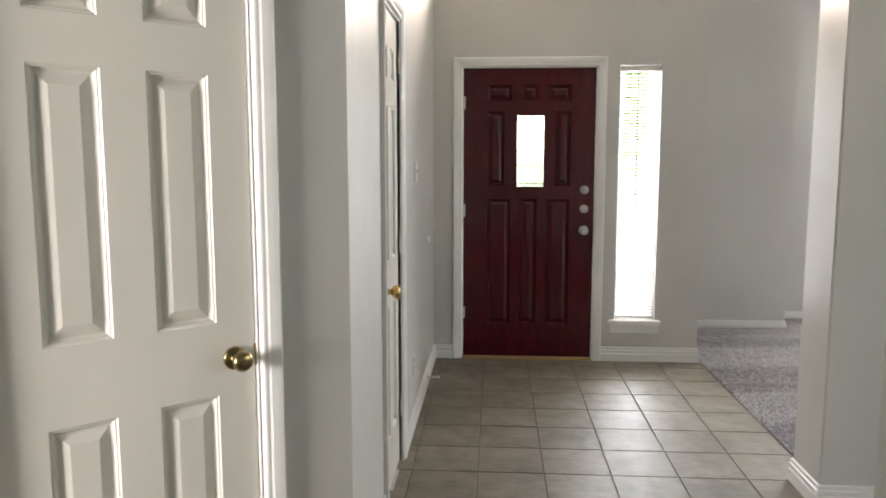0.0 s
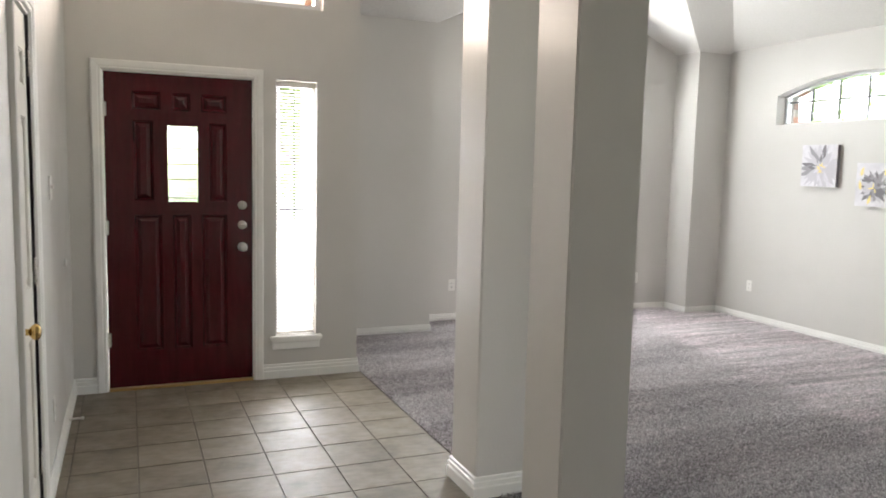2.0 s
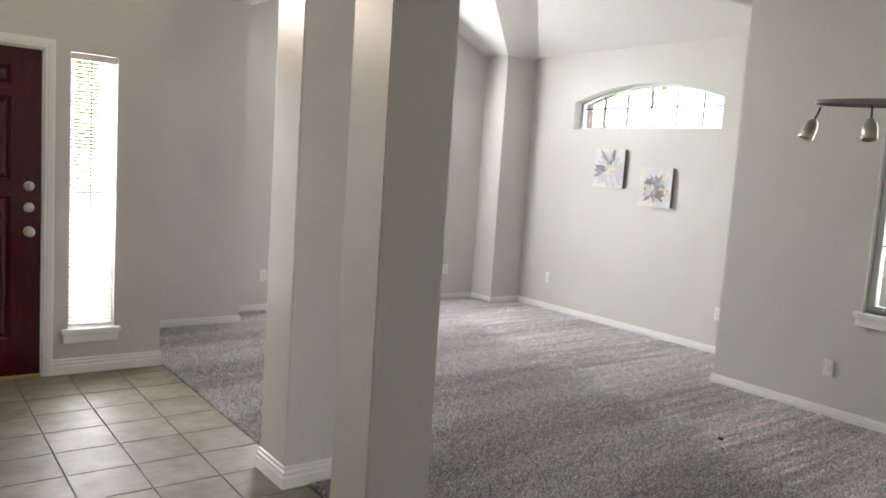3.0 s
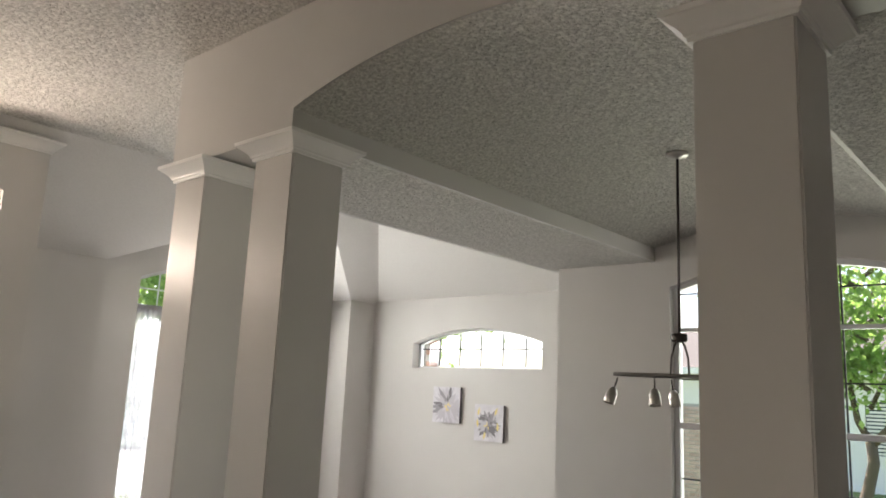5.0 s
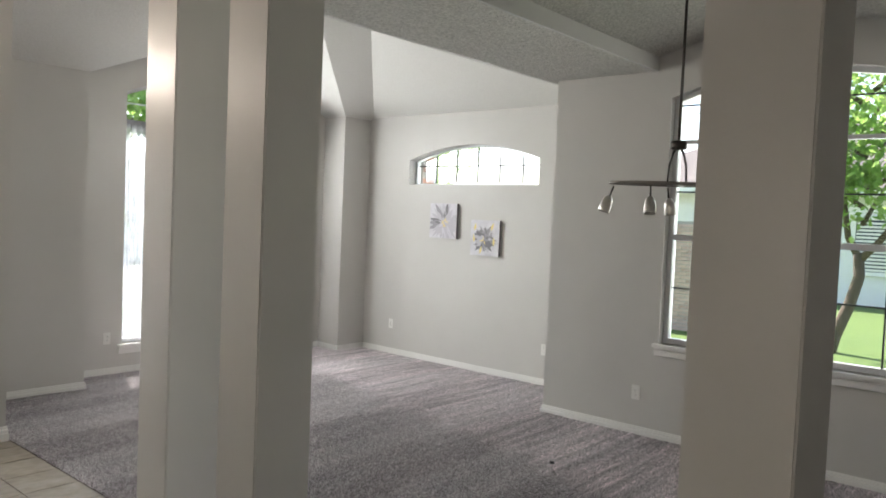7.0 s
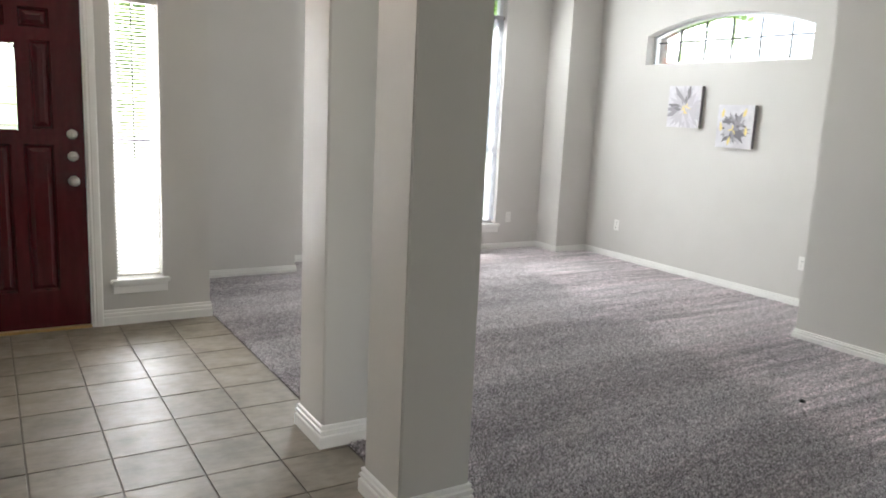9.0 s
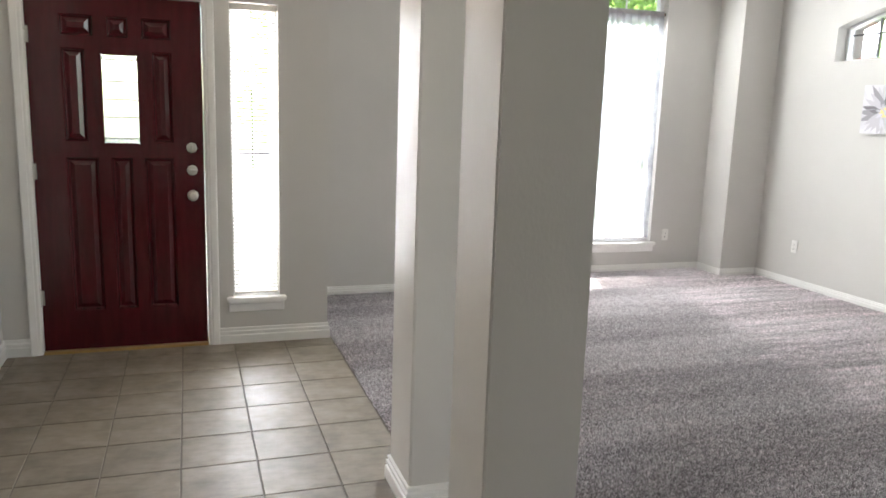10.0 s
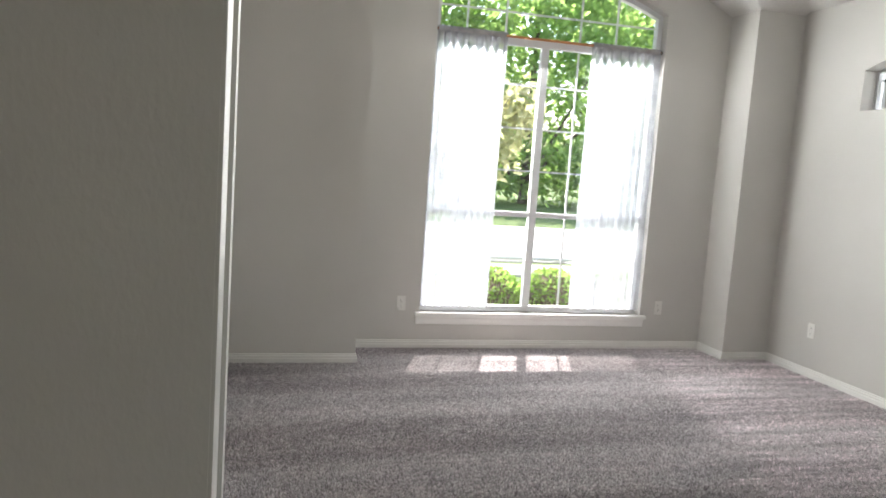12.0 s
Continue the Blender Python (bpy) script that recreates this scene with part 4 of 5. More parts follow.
# ---- track chandelier ----
def spin(profile, segments=24):
    """Turn a (radius, height) profile about the upright axis."""
    bm = bmesh.new()
    rings = [[bm.verts.new((r * math.cos(2 * math.pi * k / segments), r * math.sin(2 * math.pi * k / segments), z)) for k in range(segments)] for r, z in profile]
    for a, b in zip(rings, rings[1:]):
        for k in range(segments):
            bm.faces.new((a[k], a[(k + 1) % segments], b[(k + 1) % segments], b[k])).smooth = True
    bm.faces.new(rings[0])
    bm.faces.new(rings[-1])
    bmesh.ops.recalc_face_normals(bm, faces=bm.faces)
    return bm


def tube(bm, pts, r, seg=8):
    """A round bar along a list of points."""
    rings = []
    for k, p in enumerate(pts):
        p = Vector(p)
        d = (Vector(pts[min(k + 1, len(pts) - 1)]) - Vector(pts[max(k - 1, 0)])).normalized()
        side = d.cross(Vector((0, 0, 1)) if abs(d.z) < 0.95 else Vector((1, 0, 0))).normalized()
        up = side.cross(d)
        rings.append([bm.verts.new(p + side * r * math.cos(a) + up * r * math.sin(a)) for a in [2 * math.pi * j / seg for j in range(seg)]])
    for a, b in zip(rings, rings[1:]):
        for j in range(seg):
            bm.faces.new((a[j], a[(j + 1) % seg], b[(j + 1) % seg], b[j])).smooth = True
    bm.faces.new(list(reversed(rings[0])))
    bm.faces.new(rings[-1])
    return bm


def chandelier():
    c = thing("chandelier", pose(3.45, 2.115, 0), "satin nickel oval chandelier with six small spot heads", "chandelier")
    top = vault_z(2.115)
    part("canopy", spin([(0.062, top + 0.002), (0.062, top - 0.012), (0.050, top - 0.022), (0.012, top - 0.028), (0.010, top - 0.034)]), NICKEL, c)
    part("stem", tube(bmesh.new(), [(0, 0, top - 0.03), (0, 0, 2.09)], 0.0075, 10), DARKMETAL, c, "dark slim stem")
    part("hub", spin([(0.02, 2.05), (0.040, 2.055), (0.042, 2.066), (0.042, 2.088), (0.036, 2.096), (0.010, 2.10)]), DARKMETAL, c)
    z, long, short = 1.874, 0.335, 0.10
    axis = math.atan2(0.91, -0.41)

    def oval(a, out=0.0):
        u, v = (long + out) * math.cos(a), (short + out) * math.sin(a)
        return (u * math.cos(axis) - v * math.sin(axis), u * math.sin(axis) + v * math.cos(axis))

    ring = bmesh.new()
    n, rows = 64, []
    for k in range(n):
        a = 2 * math.pi * k / n
        rows.append([ring.verts.new((*oval(a, o), h)) for o, h in ((-0.006, z - 0.009), (0.006, z - 0.009), (0.006, z + 0.009), (-0.006, z + 0.009))])
    for k in range(n):
        a, b = rows[k], rows[(k + 1) % n]
        for j in range(4):
            ring.faces.new((a[j], b[j], b[(j + 1) % 4], a[(j + 1) % 4])).smooth = j in (1, 3)
    bmesh.ops.recalc_face_normals(ring, faces=ring.faces)
    part("ring", ring, NICKEL_DARK, c, "flat oval satin nickel ring")
    cross = bmesh.new()
    for a in (1.43, 1.71):
        tube(cross, [(*oval(a), z), (*oval(a + math.pi), z)], 0.006)
    part("crossbar", cross, NICKEL_DARK, c)
    for k in range(4):
        x, y = oval((1.43, 1.71, 1.43 + math.pi, 1.71 + math.pi)[k])
        pts = [(0.2 * x, 0.2 * y, 2.06), (0.55 * x, 0.55 * y, 2.035), (0.9 * x, 0.9 * y, 1.97), (x, y, z)]
        part("bow", tube(bmesh.new(), pts, 0.004), DARKMETAL, c)
    for k, deg in enumerate((0, 68, -84, 180, 112, -112)):
        x, y = oval(math.radians(deg))
        head = part("spot_head", lathe(bmesh.new(), [(0.007, 0.0), (0.016, 0.006), (0.024, 0.020), (0.029, 0.040), (0.030, 0.060), (0.031, 0.086), (0.029, 0.090), (0.026, 0.087), (0.020, 0.055)], 20, pose(0, 0, 0, 90, 0, 0)), NICKEL, c, "small satin nickel spot head")
        head.matrix_local = pose(x, y, 1.804, 14 * math.cos(2.1 * k), 16 * math.sin(1.3 * k + 1), 0)
        part("head_stem", tube(bmesh.new(), [(0, 0, -0.002), (0.002, 0, 0.03), (0, 0, 0.055)], 0.0045), DARKMETAL, head)
        part("lens", lathe(bmesh.new(), [(0.002, 0.074), (0.026, 0.076)], 18, pose(0, 0, 0, 90, 0, 0)), BLIND, head, "frosted lens")
    return c


chandelier()


# ---- blind in the sidelight ----
def blind():
    b = thing("window_blind", pose(0, YD, 0), "cream mini blind, lowered, with open slats and dark wand", "blind")
    part("headrail", cube(1.076, 1.348, 0.012, 0.045, 2.018, 2.058, 0.003), BLIND, b)
    part("bottom_rail", cube(1.080, 1.344, 0.020, 0.036, 0.312, 0.326, 0.003), BLIND, b)
    sl = bmesh.new()
    n = 5
    rows = []
    for k in range(n + 1):
        s = k / n - 0.5
        rows.append([sl.verts.new((u, s * 0.024, 0.0025 * (1 - 4 * s * s))) for u in (1.082, 1.342)])
    for p, q in zip(rows, rows[1:]):
        sl.faces.new((p[0], p[1], q[1], q[0])).smooth = True
    me = bpy.data.meshes.new("slat")
    sl.to_mesh(me)
    sl.free()
    me.materials.append(SLAT)
    count = 76
    for k in range(count):
        s = new("slat", me)
        s.parent = b
        s.matrix_local = pose(0, 0.028, 0.335 + k * (2.012 - 0.335) / count, 24, 0, 0)
    for u in (1.11, 1.315):
        part("ladder_cord", cube(u - 0.0006, u + 0.0006, 0.014, 0.0152, 0.32, 2.02), BLIND, b)
    part("wand", tube(bmesh.new(), [(1.195, 0.008, 2.02), (1.197, 0.006, 1.5), (1.199, 0.008, 0.93)], 0.0032), DARKMETAL, b, "dark tilt wand")
    return b


blind()


# ---- sheer curtains and rod ----
def curtain(u0, u1, seed, label):
    rnd = random.Random(seed)
    bm = bmesh.new()
    n, h = 90, 26
    ph = [rnd.uniform(0, 6.28) for _ in range(4)]
    rows = []
    for j in range(h + 1):
        f = j / h
        z = 2.455 - f * (2.455 - 0.325)
        row = []
        for k in range(n + 1):
            s = k / n
            u = u0 + (u1 - u0) * (s + 0.012 * math.sin(7 * s + ph[0] + f * 1.5))
            fold = 0.020 * math.sin(2 * math.pi * 8.5 * s + ph[1] + 0.5 * math.sin(3 * f + ph[2])) + 0.009 * math.sin(2 * math.pi * 19 * s + ph[3])
            head = 0.35 + 0.65 * min(1, f * 6)
            row.append(bm.verts.new((u, 0.045 + fold * head, z)))
        rows.append(row)
    for a, b in zip(rows, rows[1:]):
        for k in range(n):
            bm.faces.new((a[k], a[k + 1], b[k + 1], b[k])).smooth = True
    c = thing("sheer_curtain", pose(0, YW, 0), label, "curtain", "sheer curtains at the front window")
    part("voile", bm, SHEER, c)
    part("rod_pocket", cube(min(u0, u1), max(u0, u1), 0.033, 0.060, 2.405, 2.45, 0.010, 2), SHEER, c, "gathered rod pocket")
    return c


curtain(3.215, 3.765, 4, "white sheer voile curtain drawn to the window's side")
curtain(4.47, 5.075, 9, "white sheer voile curtain hanging beside the jamb")
rod = thing("curtain_rod", pose(0, YW, 0), "thin copper-brown curtain tension rod across the window", "curtain rod")
part("tube", tube(bmesh.new(), [(3.212, 0.046, 2.428), (5.078, 0.046, 2.428)], 0.010, 12), ROD, rod)
for u in (3.213, 5.077):
    part("end_cap", cube(u - 0.006, u + 0.006, 0.032, 0.060, 2.414, 2.442, 0.003), DARKMETAL, rod)

lint = thing("lint_tuft", pose(4.07, 3.16, 0.012), "tiny dark tuft of lint lying on the carpet", "lint")
bm = bmesh.new()
for k in range(14):
    a = k * 2.4
    tube(bm, [(0.010 * math.cos(a), 0.010 * math.sin(a), 0.0), (0.016 * math.cos(a + 1), 0.016 * math.sin(a + 1), 0.008), (0.008 * math.cos(a + 2), 0.02 * math.sin(a + 2), 0.003)], 0.0022, 5)
part("fluff", bm, SLOT, lint)

# ---- outside ----
def grass_mat():
    m = mat("lawn_grass", (0.09, 0.15, 0.03), 0.9)
    v = coords(m)
    wire(m, mixed(m, 0.5, ramp(m, noise_tex(m, v, 0.5, 5), [(0.3, (0.06, 0.12, 0.022)), (0.7, (0.13, 0.20, 0.045))]),
               ramp(m, noise_tex(m, v, 28, 4), [(0.3, (0.05, 0.10, 0.02)), (0.7, (0.14, 0.21, 0.05))])), bsdf(m).inputs["Base Color"])
    wire(m, bump(m, noise_tex(m, v, 40, 3), 0.8, 0.03), bsdf(m).inputs["Normal"])
    return m


GRASS = grass_mat()
CONCRETE = mat("concrete", (0.52, 0.50, 0.46), 0.9)
wire(CONCRETE, ramp(CONCRETE, noise_tex(CONCRETE, coords(CONCRETE), 1.2, 5), [(0.3, (0.55, 0.53, 0.49)), (0.7, (0.66, 0.64, 0.60))]), bsdf(CONCRETE).inputs["Base Color"])
BARK = mat("bark", (0.13, 0.10, 0.075), 0.95)
wire(BARK, bump(BARK, noise_tex(BARK, coords(BARK, scale=(1, 1, 0.3)), 24, 4), 0.9, 0.02), bsdf(BARK).inputs["Normal"])


def leaf_mat(name, a, b, through):
    m = mat(name, a, 0.55)
    geo = add(m, "ShaderNodeNewGeometry")
    col = ramp(m, geo.outputs["Random Per Island"], [(0.0, a), (1.0, b)])
    wire(m, col, bsdf(m).inputs["Base Color"])
    tl = add(m, "ShaderNodeBsdfTranslucent")
    wire(m, mixed(m, 1.0, col, through, "MULTIPLY"), tl.inputs["Color"])
    mx = add(m, "ShaderNodeMixShader", Fac=0.72)
    wire(m, bsdf(m).outputs["BSDF"], mx.inputs[1])
    wire(m, tl.outputs["BSDF"], mx.inputs[2])
    wire(m, mx.outputs["Shader"], m.node_tree.nodes["Material Output"].inputs["Surface"])
    return m


LEAF = leaf_mat("green_leaves", (0.13, 0.21, 0.07), (0.27, 0.36, 0.15), (1.9, 1.95, 1.5))
DARKLEAF = leaf_mat("deep_green_leaves", (0.08, 0.14, 0.045), (0.18, 0.265, 0.105), (2.5, 2.5, 1.6))
PALELEAF = leaf_mat("pale_blossom", (0.38, 0.40, 0.22), (0.62, 0.60, 0.42), (1.0, 1.0, 0.8))

ground = bmesh.new()
g0, gx, gy = -0.2, 1600.0, 1600.0
ground.faces.new([ground.verts.new(p) for p in ((-gx, -gy, g0), (gx, -gy, g0), (gx, gy, g0), (-gx, gy, g0))])
tagged(mesh_object("ground", ground, GRASS), "green mown lawn reaching to the horizon", "lawn", kind="structure")
tagged(mesh_object("road", cube(-60, 60, 14.5, 21.5, -0.26, -0.17), CONCRETE), "pale concrete residential street", "road", kind="structure")
tagged(mesh_object("pavement", cube(-60, 60, 12.6, 13.7, -0.24, -0.16), CONCRETE), "pale concrete sidewalk", "pavement", kind="structure")
tagged(mesh_object("pavement", cube(-0.4, 1.45, 6.17, 12.6, -0.24, -0.06), CONCRETE), "concrete front walk and porch slab", "pavement", kind="structure")
tagged(mesh_object("trim", box(bmesh.new(), -60, 60, 14.3, 14.5, -0.24, -0.10, 0.03), CONCRETE), "concrete kerb", "kerb", kind="structure")


def leaves(bm, centre, radii, count, size, rnd, shell=0.55):
    """Many small leaves, each a bent pair of faces, in a lumpy cloud."""
    lumps = []
    for _ in range(max(5, count // 220)):
        d = Vector((rnd.gauss(0, 1), rnd.gauss(0, 1), rnd.gauss(0, 1))).normalized() * rnd.uniform(0.35, 0.85)
        lumps.append(Vector((d.x * radii[0], d.y * radii[1], d.z * radii[2])))
    verts, faces = [], []
    for _ in range(count):
        lump = rnd.choice(lumps)
        spread = rnd.uniform(0.18, 0.42)
        p = Vector(centre) + lump + Vector((rnd.gauss(0, 1) * radii[0], rnd.gauss(0, 1) * radii[1], rnd.gauss(0, 1) * radii[2])) * spread * 0.55
        m = Euler((rnd.uniform(-1.2, 1.2), rnd.uniform(-1.2, 1.2), rnd.uniform(0, 6.28))).to_matrix()
        s = size * rnd.uniform(0.6, 1.3)
        k = len(verts)
        for q in ((-0.5, 0, 0), (0, 0.28, 0.05), (0.5, 0, -0.06), (0, -0.28, 0.05)):
            verts.append(tuple(p + m @ (Vector(q) * s)))
        faces.append((k, k + 1, k + 2, k + 3))
    return verts, faces


def cloud(name, parts, material, parent, label=""):
    verts, faces = [], []
    for v, f in parts:
        k = len(verts)
        verts += v
        faces += [tuple(i + k for i in q) for q in f]
    me = bpy.data.meshes.new(name)
    me.from_pydata(verts, [], faces)
    me.materials.append(material)
    ob = new(name, me)
    ob.parent = parent
    if label:
        ob["label"] = label
    return ob


def limb(bm, pts, r0, r1, seg=9):
    rings = []
    for k, p in enumerate(pts):
        p = Vector(p)
        r = r0 + (r1 - r0) * k / (len(pts) - 1)
        d = (Vector(pts[min(k + 1, len(pts) - 1)]) - Vector(pts[max(k - 1, 0)])).normalized()
        side = d.cross(Vector((0, 1, 0.13))).normalized()
        up = side.cross(d)
        rings.append([bm.verts.new(p + (side * math.cos(a) + up * math.sin(a)) * r * (1 + 0.12 * noise.noise((p.z * 3, a, r)))) for a in [2 * math.pi * j / seg for j in range(seg)]])
    for a, b in zip(rings, rings[1:]):
        for j in range(seg):
            bm.faces.new((a[j], a[(j + 1) % seg], b[(j + 1) % seg], b[j])).smooth = True
    bm.faces.new(list(reversed(rings[0])))
    bm.faces.new(rings[-1])


def tree(x, y, height, spread, count, size, material, seed, label, low=0.3, trunk=0.16):
    rnd = random.Random(seed)
    t = thing("tree", pose(x, y, g0), label, "tree", "trees outside the house")
    bm = bmesh.new()
    fork = height * low
    limb(bm, [(0, 0, -0.1), (0.04, 0.02, fork * 0.5), (0.0, 0.0, fork), (0.1, -0.1, height * 0.55), (0.05, 0, height * 0.8)], trunk, trunk * 0.25)
    for k in range(7):
        a = k * 2.4 + rnd.random()
        q = spread * rnd.uniform(0.5, 0.8)
        z = fork * rnd.uniform(0.9, 1.5)
        limb(bm, [(0, 0, z), (q * 0.4 * math.cos(a), q * 0.4 * math.sin(a), z + height * 0.14), (q * math.cos(a), q * math.sin(a), z + height * rnd.uniform(0.25, 0.45))], trunk * 0.5, trunk * 0.1, 7)
    part("trunk", bm, BARK, t, "brown branching trunk")
    mid = (fork + height) / 2
    cloud("crown", [leaves(None, (0, 0, mid), (spread, spread, (height - fork) / 2), count, size, rnd)] + ([leaves(None, (0, 0, height * 0.17), (spread * 1.3, spread, height * 0.17), count // 2, size, rnd)] if low < 0.1 else []), material, t, "leafy green crown")
    return t


def yard_tree():
    """The leaning, forked tree outside the dining window."""
    rnd = random.Random(21)
    t = thing("tree", pose(12.5, 3.42, g0), "small leaning tree with forked trunk and broad bright leaves", "tree", "trees outside the house")
    bm = bmesh.new()
    limb(bm, [(0, 0.05, -0.1), (0, -0.02, 0.25), (0, -0.20, 0.75), (0, -0.31, 1.2), (0, -0.28, 1.55)], 0.10, 0.075)
    limb(bm, [(0, -0.28, 1.5), (0, -0.12, 1.8), (0.1, -0.02, 2.3), (0.2, 0.12, 3.2), (0.2, 0.2, 4.3)], 0.058, 0.025)
    limb(bm, [(0, -0.30, 1.45), (0, -0.55, 1.75), (-0.1, -0.85, 2.2), (-0.2, -1.1, 3.2), (-0.1, -1.2, 4.2)], 0.058, 0.025)
    for k in range(9):
        a, z = k * 2.1, 2.0 + 0.25 * k
        limb(bm, [(0.05, -0.3, z), (0.7 * math.cos(a), -0.4 + 0.9 * math.sin(a), z + 0.5), (1.3 * math.cos(a), -0.4 + 1.7 * math.sin(a), z + 0.8)], 0.04, 0.01, 6)
    part("trunk", bm, BARK, t, "grey-brown forked trunk")
    cloud("crown", [leaves(None, (0, -0.4, 3.9), (1.9, 2.9, 1.9), 6800, 0.15, rnd), leaves(None, (-0.4, 0.9, 2.6), (1.0, 1.4, 0.7), 1100, 0.14, rnd), leaves(None, (-0.6, -1.9, 2.5), (1.0, 1.2, 0.7), 1100, 0.14, rnd)], LEAF, t, "bright green broad leaves")
    return t


yard_tree()
for k, (x, y, h, s) in enumerate(((-8, 38, 13, 5.4), (8.5, 37, 13, 5.4), (14.2, 35, 14, 6.2), (22, 38, 14, 6.2), (30, 42, 14, 6.8), (-16, 41, 14, 6))):
    tree(x, y, h, s, 9000, 0.40, DARKLEAF if k % 2 else LEAF, 40 + k, "tall green shade tree across the street", 0.04, 0.28)
tree(4.9, 15.6 - 3.2, 3.4, 1.0, 1500, 0.16, PALELEAF, 71, "pale blossoming small tree on the front lawn", 0.3, 0.06)
tree(16.5, 16.2, 8.5, 2.5, 3600, 0.30, LEAF, 72, "green tree beside the house", 0.3, 0.18)
tree(18.0, -1.5, 8.0, 3.2, 4200, 0.30, LEAF, 73, "green tree in the side yard", 0.25, 0.18)


def shrub(x, y, r, h, seed):
    rnd = random.Random(seed)
    s = thing("shrub", pose(x, y, g0), "clipped dark green boxwood shrub under the window", "shrub", "clipped shrubs by the window")
    bm = bmesh.new()
    bmesh.ops.create_icosphere(bm, subdivisions=3, radius=1.0)
    for v in bm.verts:
        k = 0.9 + 0.12 * noise.noise(v.co * 3.1)
        v.co = Vector((v.co.x * r * k * 0.93, v.co.y * r * k * 0.93, h * 0.5 + v.co.z * h * 0.48 * k))
    part("twigs", bm, BARK, s)
    verts, faces = [], []
    for _ in range(2200):
        d = Vector((rnd.gauss(0, 1), rnd.gauss(0, 1), rnd.gauss(0, 1))).normalized()
        p = Vector((d.x * r, d.y * r, h * 0.5 + d.z * h * 0.5)) * rnd.uniform(0.93, 1.03)
        m = Euler((rnd.uniform(-1.5, 1.5), rnd.uniform(-1.5, 1.5), rnd.uniform(0, 6.28))).to_matrix()
        k = len(verts)
        for q in ((-0.5, 0, 0), (0, 0.3, 0.05), (0.5, 0, 0), (0, -0.3, 0.05)):
            verts.append(tuple(p + m @ (Vector(q) * 0.05 * rnd.uniform(0.7, 1.3))))
        faces.append((k, k + 1, k + 2, k + 3))
    cloud("foliage", [(verts, faces)], DARKLEAF, s)
    return s


for k, x in enumerate((3.35, 4.30, 4.98, 5.75)):
    shrub(x, 9.15 + 0.1 * (k % 2), 0.36, 0.62, 90 + k)

SIDING = mat("white_siding", (0.86, 0.835, 0.78), 0.7)
ROOFING = mat("shingle_roof", (0.16, 0.14, 0.13), 0.95)
wire(ROOFING, bump(ROOFING, noise_tex(ROOFING, coords(ROOFING), 12, 4), 0.7, 0.03), bsdf(ROOFING).inputs["Normal"])
DARKGLASS = mat("far_window_glass", (0.06, 0.07, 0.08), 0.1)


def house(m, w, d, h, label, wallmat, windows):
    """A neighbour's house: walls, pitched roof, windows with blinds on the face at y = 0."""
    o = thing("house", m, label, "house", "houses of the neighbourhood")
    part("wall", cube(0, w, 0, d, -0.3, h), wallmat, o)
    bm = bmesh.new()
    e = 0.45
    pts = [(-e, -e, h), (w + e, -e, h), (w + e, d + e, h), (-e, d + e, h), (w * 0.25, d / 2, h + 2.4), (w * 0.75, d / 2, h + 2.4)]
    v = [bm.verts.new(p) for p in pts]
    for f in ((0, 1, 5, 4), (1, 2, 5), (2, 3, 4, 5), (3, 0, 4), (3, 2, 1, 0)):
        bm.faces.new([v[i] for i in f])
    part("roof", bm, ROOFING, o, "dark shingle roof")
    part("fascia", cube(-e - 0.02, w + e + 0.02, -e - 0.05, -e, h - 0.12, h + 0.05), SIDING, o)
    for u, z, ww, hh in windows:
        win = part("window", cube(u, u + ww, -0.03, 0.0, z, z + hh), DARKGLASS, o)
        fr = bmesh.new()
        for a, b, c, g in ((u - 0.1, u, z - 0.1, z + hh + 0.1), (u + ww, u + ww + 0.1, z - 0.1, z + hh + 0.1), (u, u + ww, z - 0.1, z), (u, u + ww, z + hh, z + hh + 0.1), (u + ww / 2 - 0.03, u + ww / 2 + 0.03, z, z + hh)):
            box(fr, a, b, -0.07, 0.0, c, g)
        part("frame", fr, SIDING, win)
        bl = bmesh.new()
        for k in range(int(hh / 0.09)):
            box(bl, u + 0.02, u + ww - 0.02, -0.045, -0.035, z + 0.02 + k * 0.09, z + 0.075 + k * 0.09)
        part("blind", bl, BLIND, win)
    return o


house(Matrix.Translation((21.0, 13.0, g0)) @ pose(0, 0, 0, 0, 0, -90), 19, 9, 2.9, "white single-storey neighbouring house with blinds in its windows", SIDING,
      [(8.0, 0.9, 1.7, 1.3), (4.0, 0.9, 1.5, 1.3), (13.0, 0.9, 1.7, 1.3)])
house(Matrix.Translation((-22.0, 47.0, g0)), 14, 8, 2.9, "brick house across the street behind trees", BRICK, [(2, 0.9, 1.6, 1.3), (6, 0.9, 1.6, 1.3), (10, 0.9, 1.6, 1.3)])


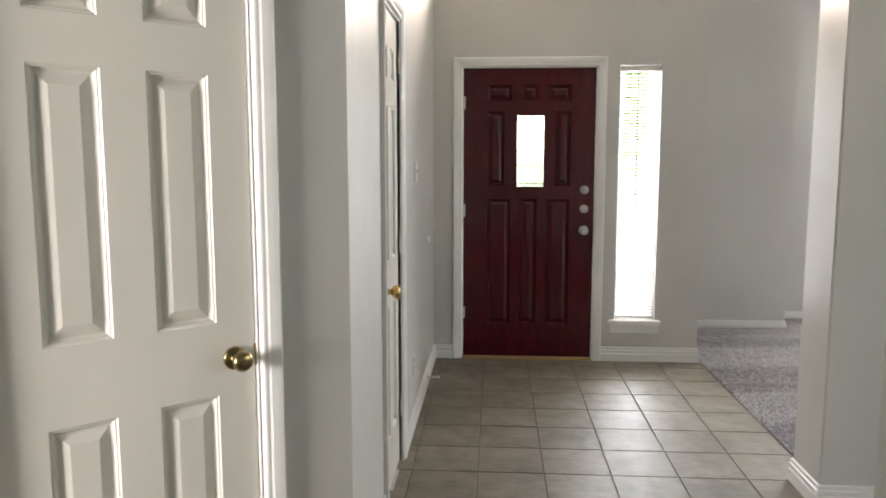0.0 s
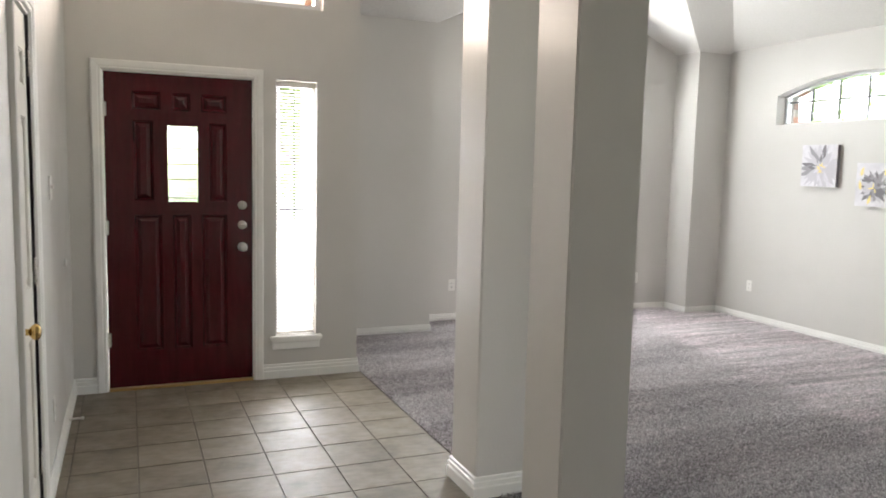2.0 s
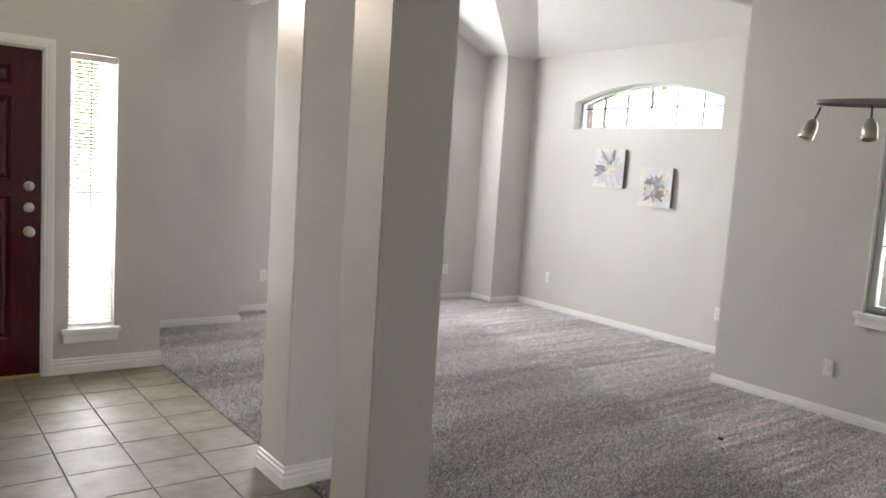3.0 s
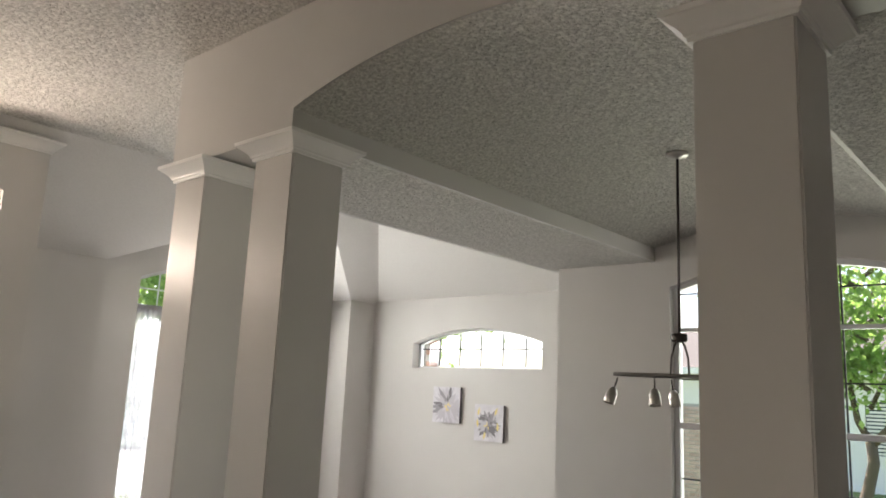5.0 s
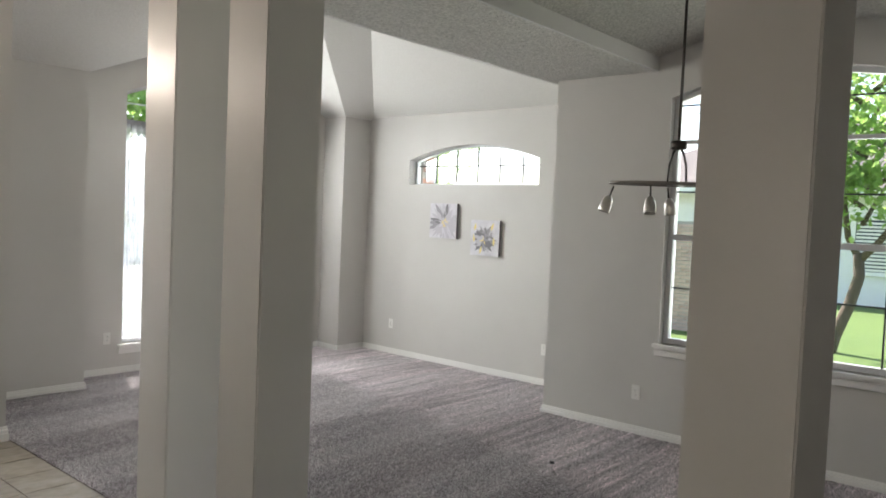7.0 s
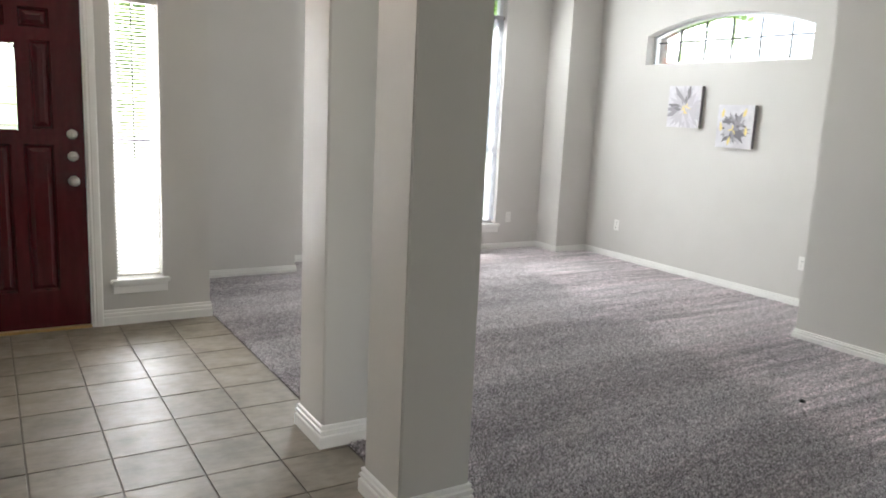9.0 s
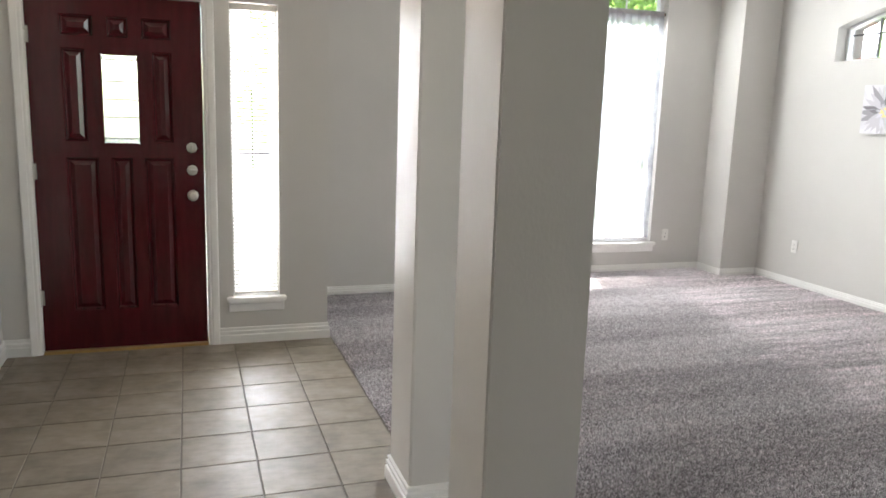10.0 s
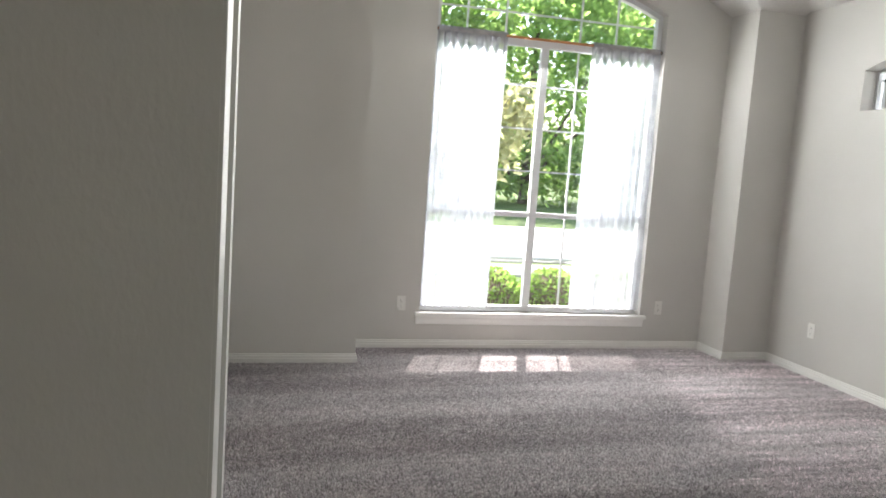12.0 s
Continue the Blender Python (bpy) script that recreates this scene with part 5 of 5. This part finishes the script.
def car(m):
    c = thing("car", m, "silver-grey sedan parked along the street", "car")
    paint = mat("silver_car_paint", (0.34, 0.35, 0.37), 0.25, 0.6)
    loop = [(-2.2, 0.25), (2.2, 0.25), (2.25, 0.6), (2.1, 0.78), (1.2, 0.92), (0.55, 1.38), (-0.9, 1.42), (-1.6, 1.0), (-2.15, 0.92), (-2.25, 0.55)]
    bm = outline_prism([loop], 1.7, Matrix(((1, 0, 0, 0), (0, 0, 1, -0.85), (0, 1, 0, 0), (0, 0, 0, 1))))
    part("body", bm, paint, c)
    for y in (-0.86, 0.855):
        glass = outline_prism([[(-1.35, 0.98), (0.85, 0.98), (0.45, 1.32), (-0.85, 1.34)]], 0.006, Matrix(((1, 0, 0, 0), (0, 0, 1, y), (0, 1, 0, 0), (0, 0, 0, 1))))
        part("side_window", glass, DARKGLASS, c)
    for x in (-1.4, 1.4):
        for y in (-0.80, 0.86):
            w = part("wheel", lathe(bmesh.new(), [(0.10, -0.02), (0.30, -0.02), (0.32, 0.0), (0.32, 0.14), (0.30, 0.16), (0.10, 0.16)], 24, pose(x, y, 0.32)), SLOT, c)
            part("rim", lathe(bmesh.new(), [(0.02, 0.165), (0.20, 0.17), (0.21, 0.15)], 20, pose(x, y, 0.32)), NICKEL, w)
    return c


car(pose(-1.2, 15.7, -0.17))

# ---- brick outside ----
def brickwork(name, m, width, z0, z1, material=BRICK, label="red brick veneer outside the window"):
    """Courses of single bricks on a mortar backing; u along, face towards -y."""
    back = tagged(mesh_object(name, cube(0, width, 0.004, 0.05, z0, z1), MORTAR), label, "brick wall", kind="structure")
    back.matrix_world = m
    me = bpy.data.meshes.new("brick")
    bm = cube(-0.098, 0.098, -0.008, 0.006, -0.0275, 0.0275, 0.004)
    bm.to_mesh(me)
    bm.free()
    me.materials.append(material)
    z, row = z0 + 0.03, 0
    while z < z1 - 0.02:
        u = 0.1 + (0.103 if row % 2 else 0.0)
        while u < width - 0.05:
            b = new("brick", me)
            b.parent = back
            b.matrix_local = pose(u, 0, z)
            u += 0.206
        z, row = z + 0.0655, row + 1


brickwork("brick_wall_side", pose(5.40, 3.815, 0), 0.9, 0.3, 2.9)
brickwork("brick_wall_garden", Matrix.Translation((12.6, 7.2, 0)) @ pose(0, 0, 0, 0, 0, -90), 2.0, -0.2, 1.74, LIT_BRICK, "pinkish brick garden wall on the lawn, sun glare put into its colour")
brickwork("brick_wall_porch", pose(-0.5, 7.45, 0), 3.1, 2.62, 3.72)
brickwork("brick_wall_entry", Matrix.Translation((1.50, 7.2, 0)) @ pose(0, 0, 0, 0, 0, -90), 1.03, 2.3, 3.72)
brickwork("brick_wall_jamb", Matrix.Translation((6.29, 6.485, 0)) @ pose(0, 0, 0, 0, 0, 0), 0.25, 1.9, 2.6)

# ---- floor tiles ----
TPX, TPY, TX, TY = 0.3042, 0.3011, 1.0700, 5.2285
tm = bpy.data.meshes.new("tile")
tb = cube(-TPX / 2 + 0.0028, TPX / 2 - 0.0028, -TPY / 2 + 0.0028, TPY / 2 - 0.0028, -0.010, 0.0, 0.0018)
tb.to_mesh(tm)
tb.free()
tm.materials.append(TILE)
tile_rnd = random.Random(5)
for i in range(-9, 3):
    for j in range(-25, 4):
        x, y = TX + TPX * (i - 0.5), TY + TPY * (j - 0.5)
        if x + TPX / 2 > XC + 0.02 or y > 6.1 or y < -2 or x < -1.5:
            continue
        if y > x + X2 + 0.2 and x < XE - 0.2 or x < XE - 0.16 and y > 2.9:
            continue
        t = new("tile", tm)
        t.parent = floor
        t.matrix_local = pose(x, y, 0.0005 * tile_rnd.uniform(-1, 1), 0.06 * tile_rnd.uniform(-1, 1), 0.06 * tile_rnd.uniform(-1, 1), tile_rnd.choice((0, 180)))
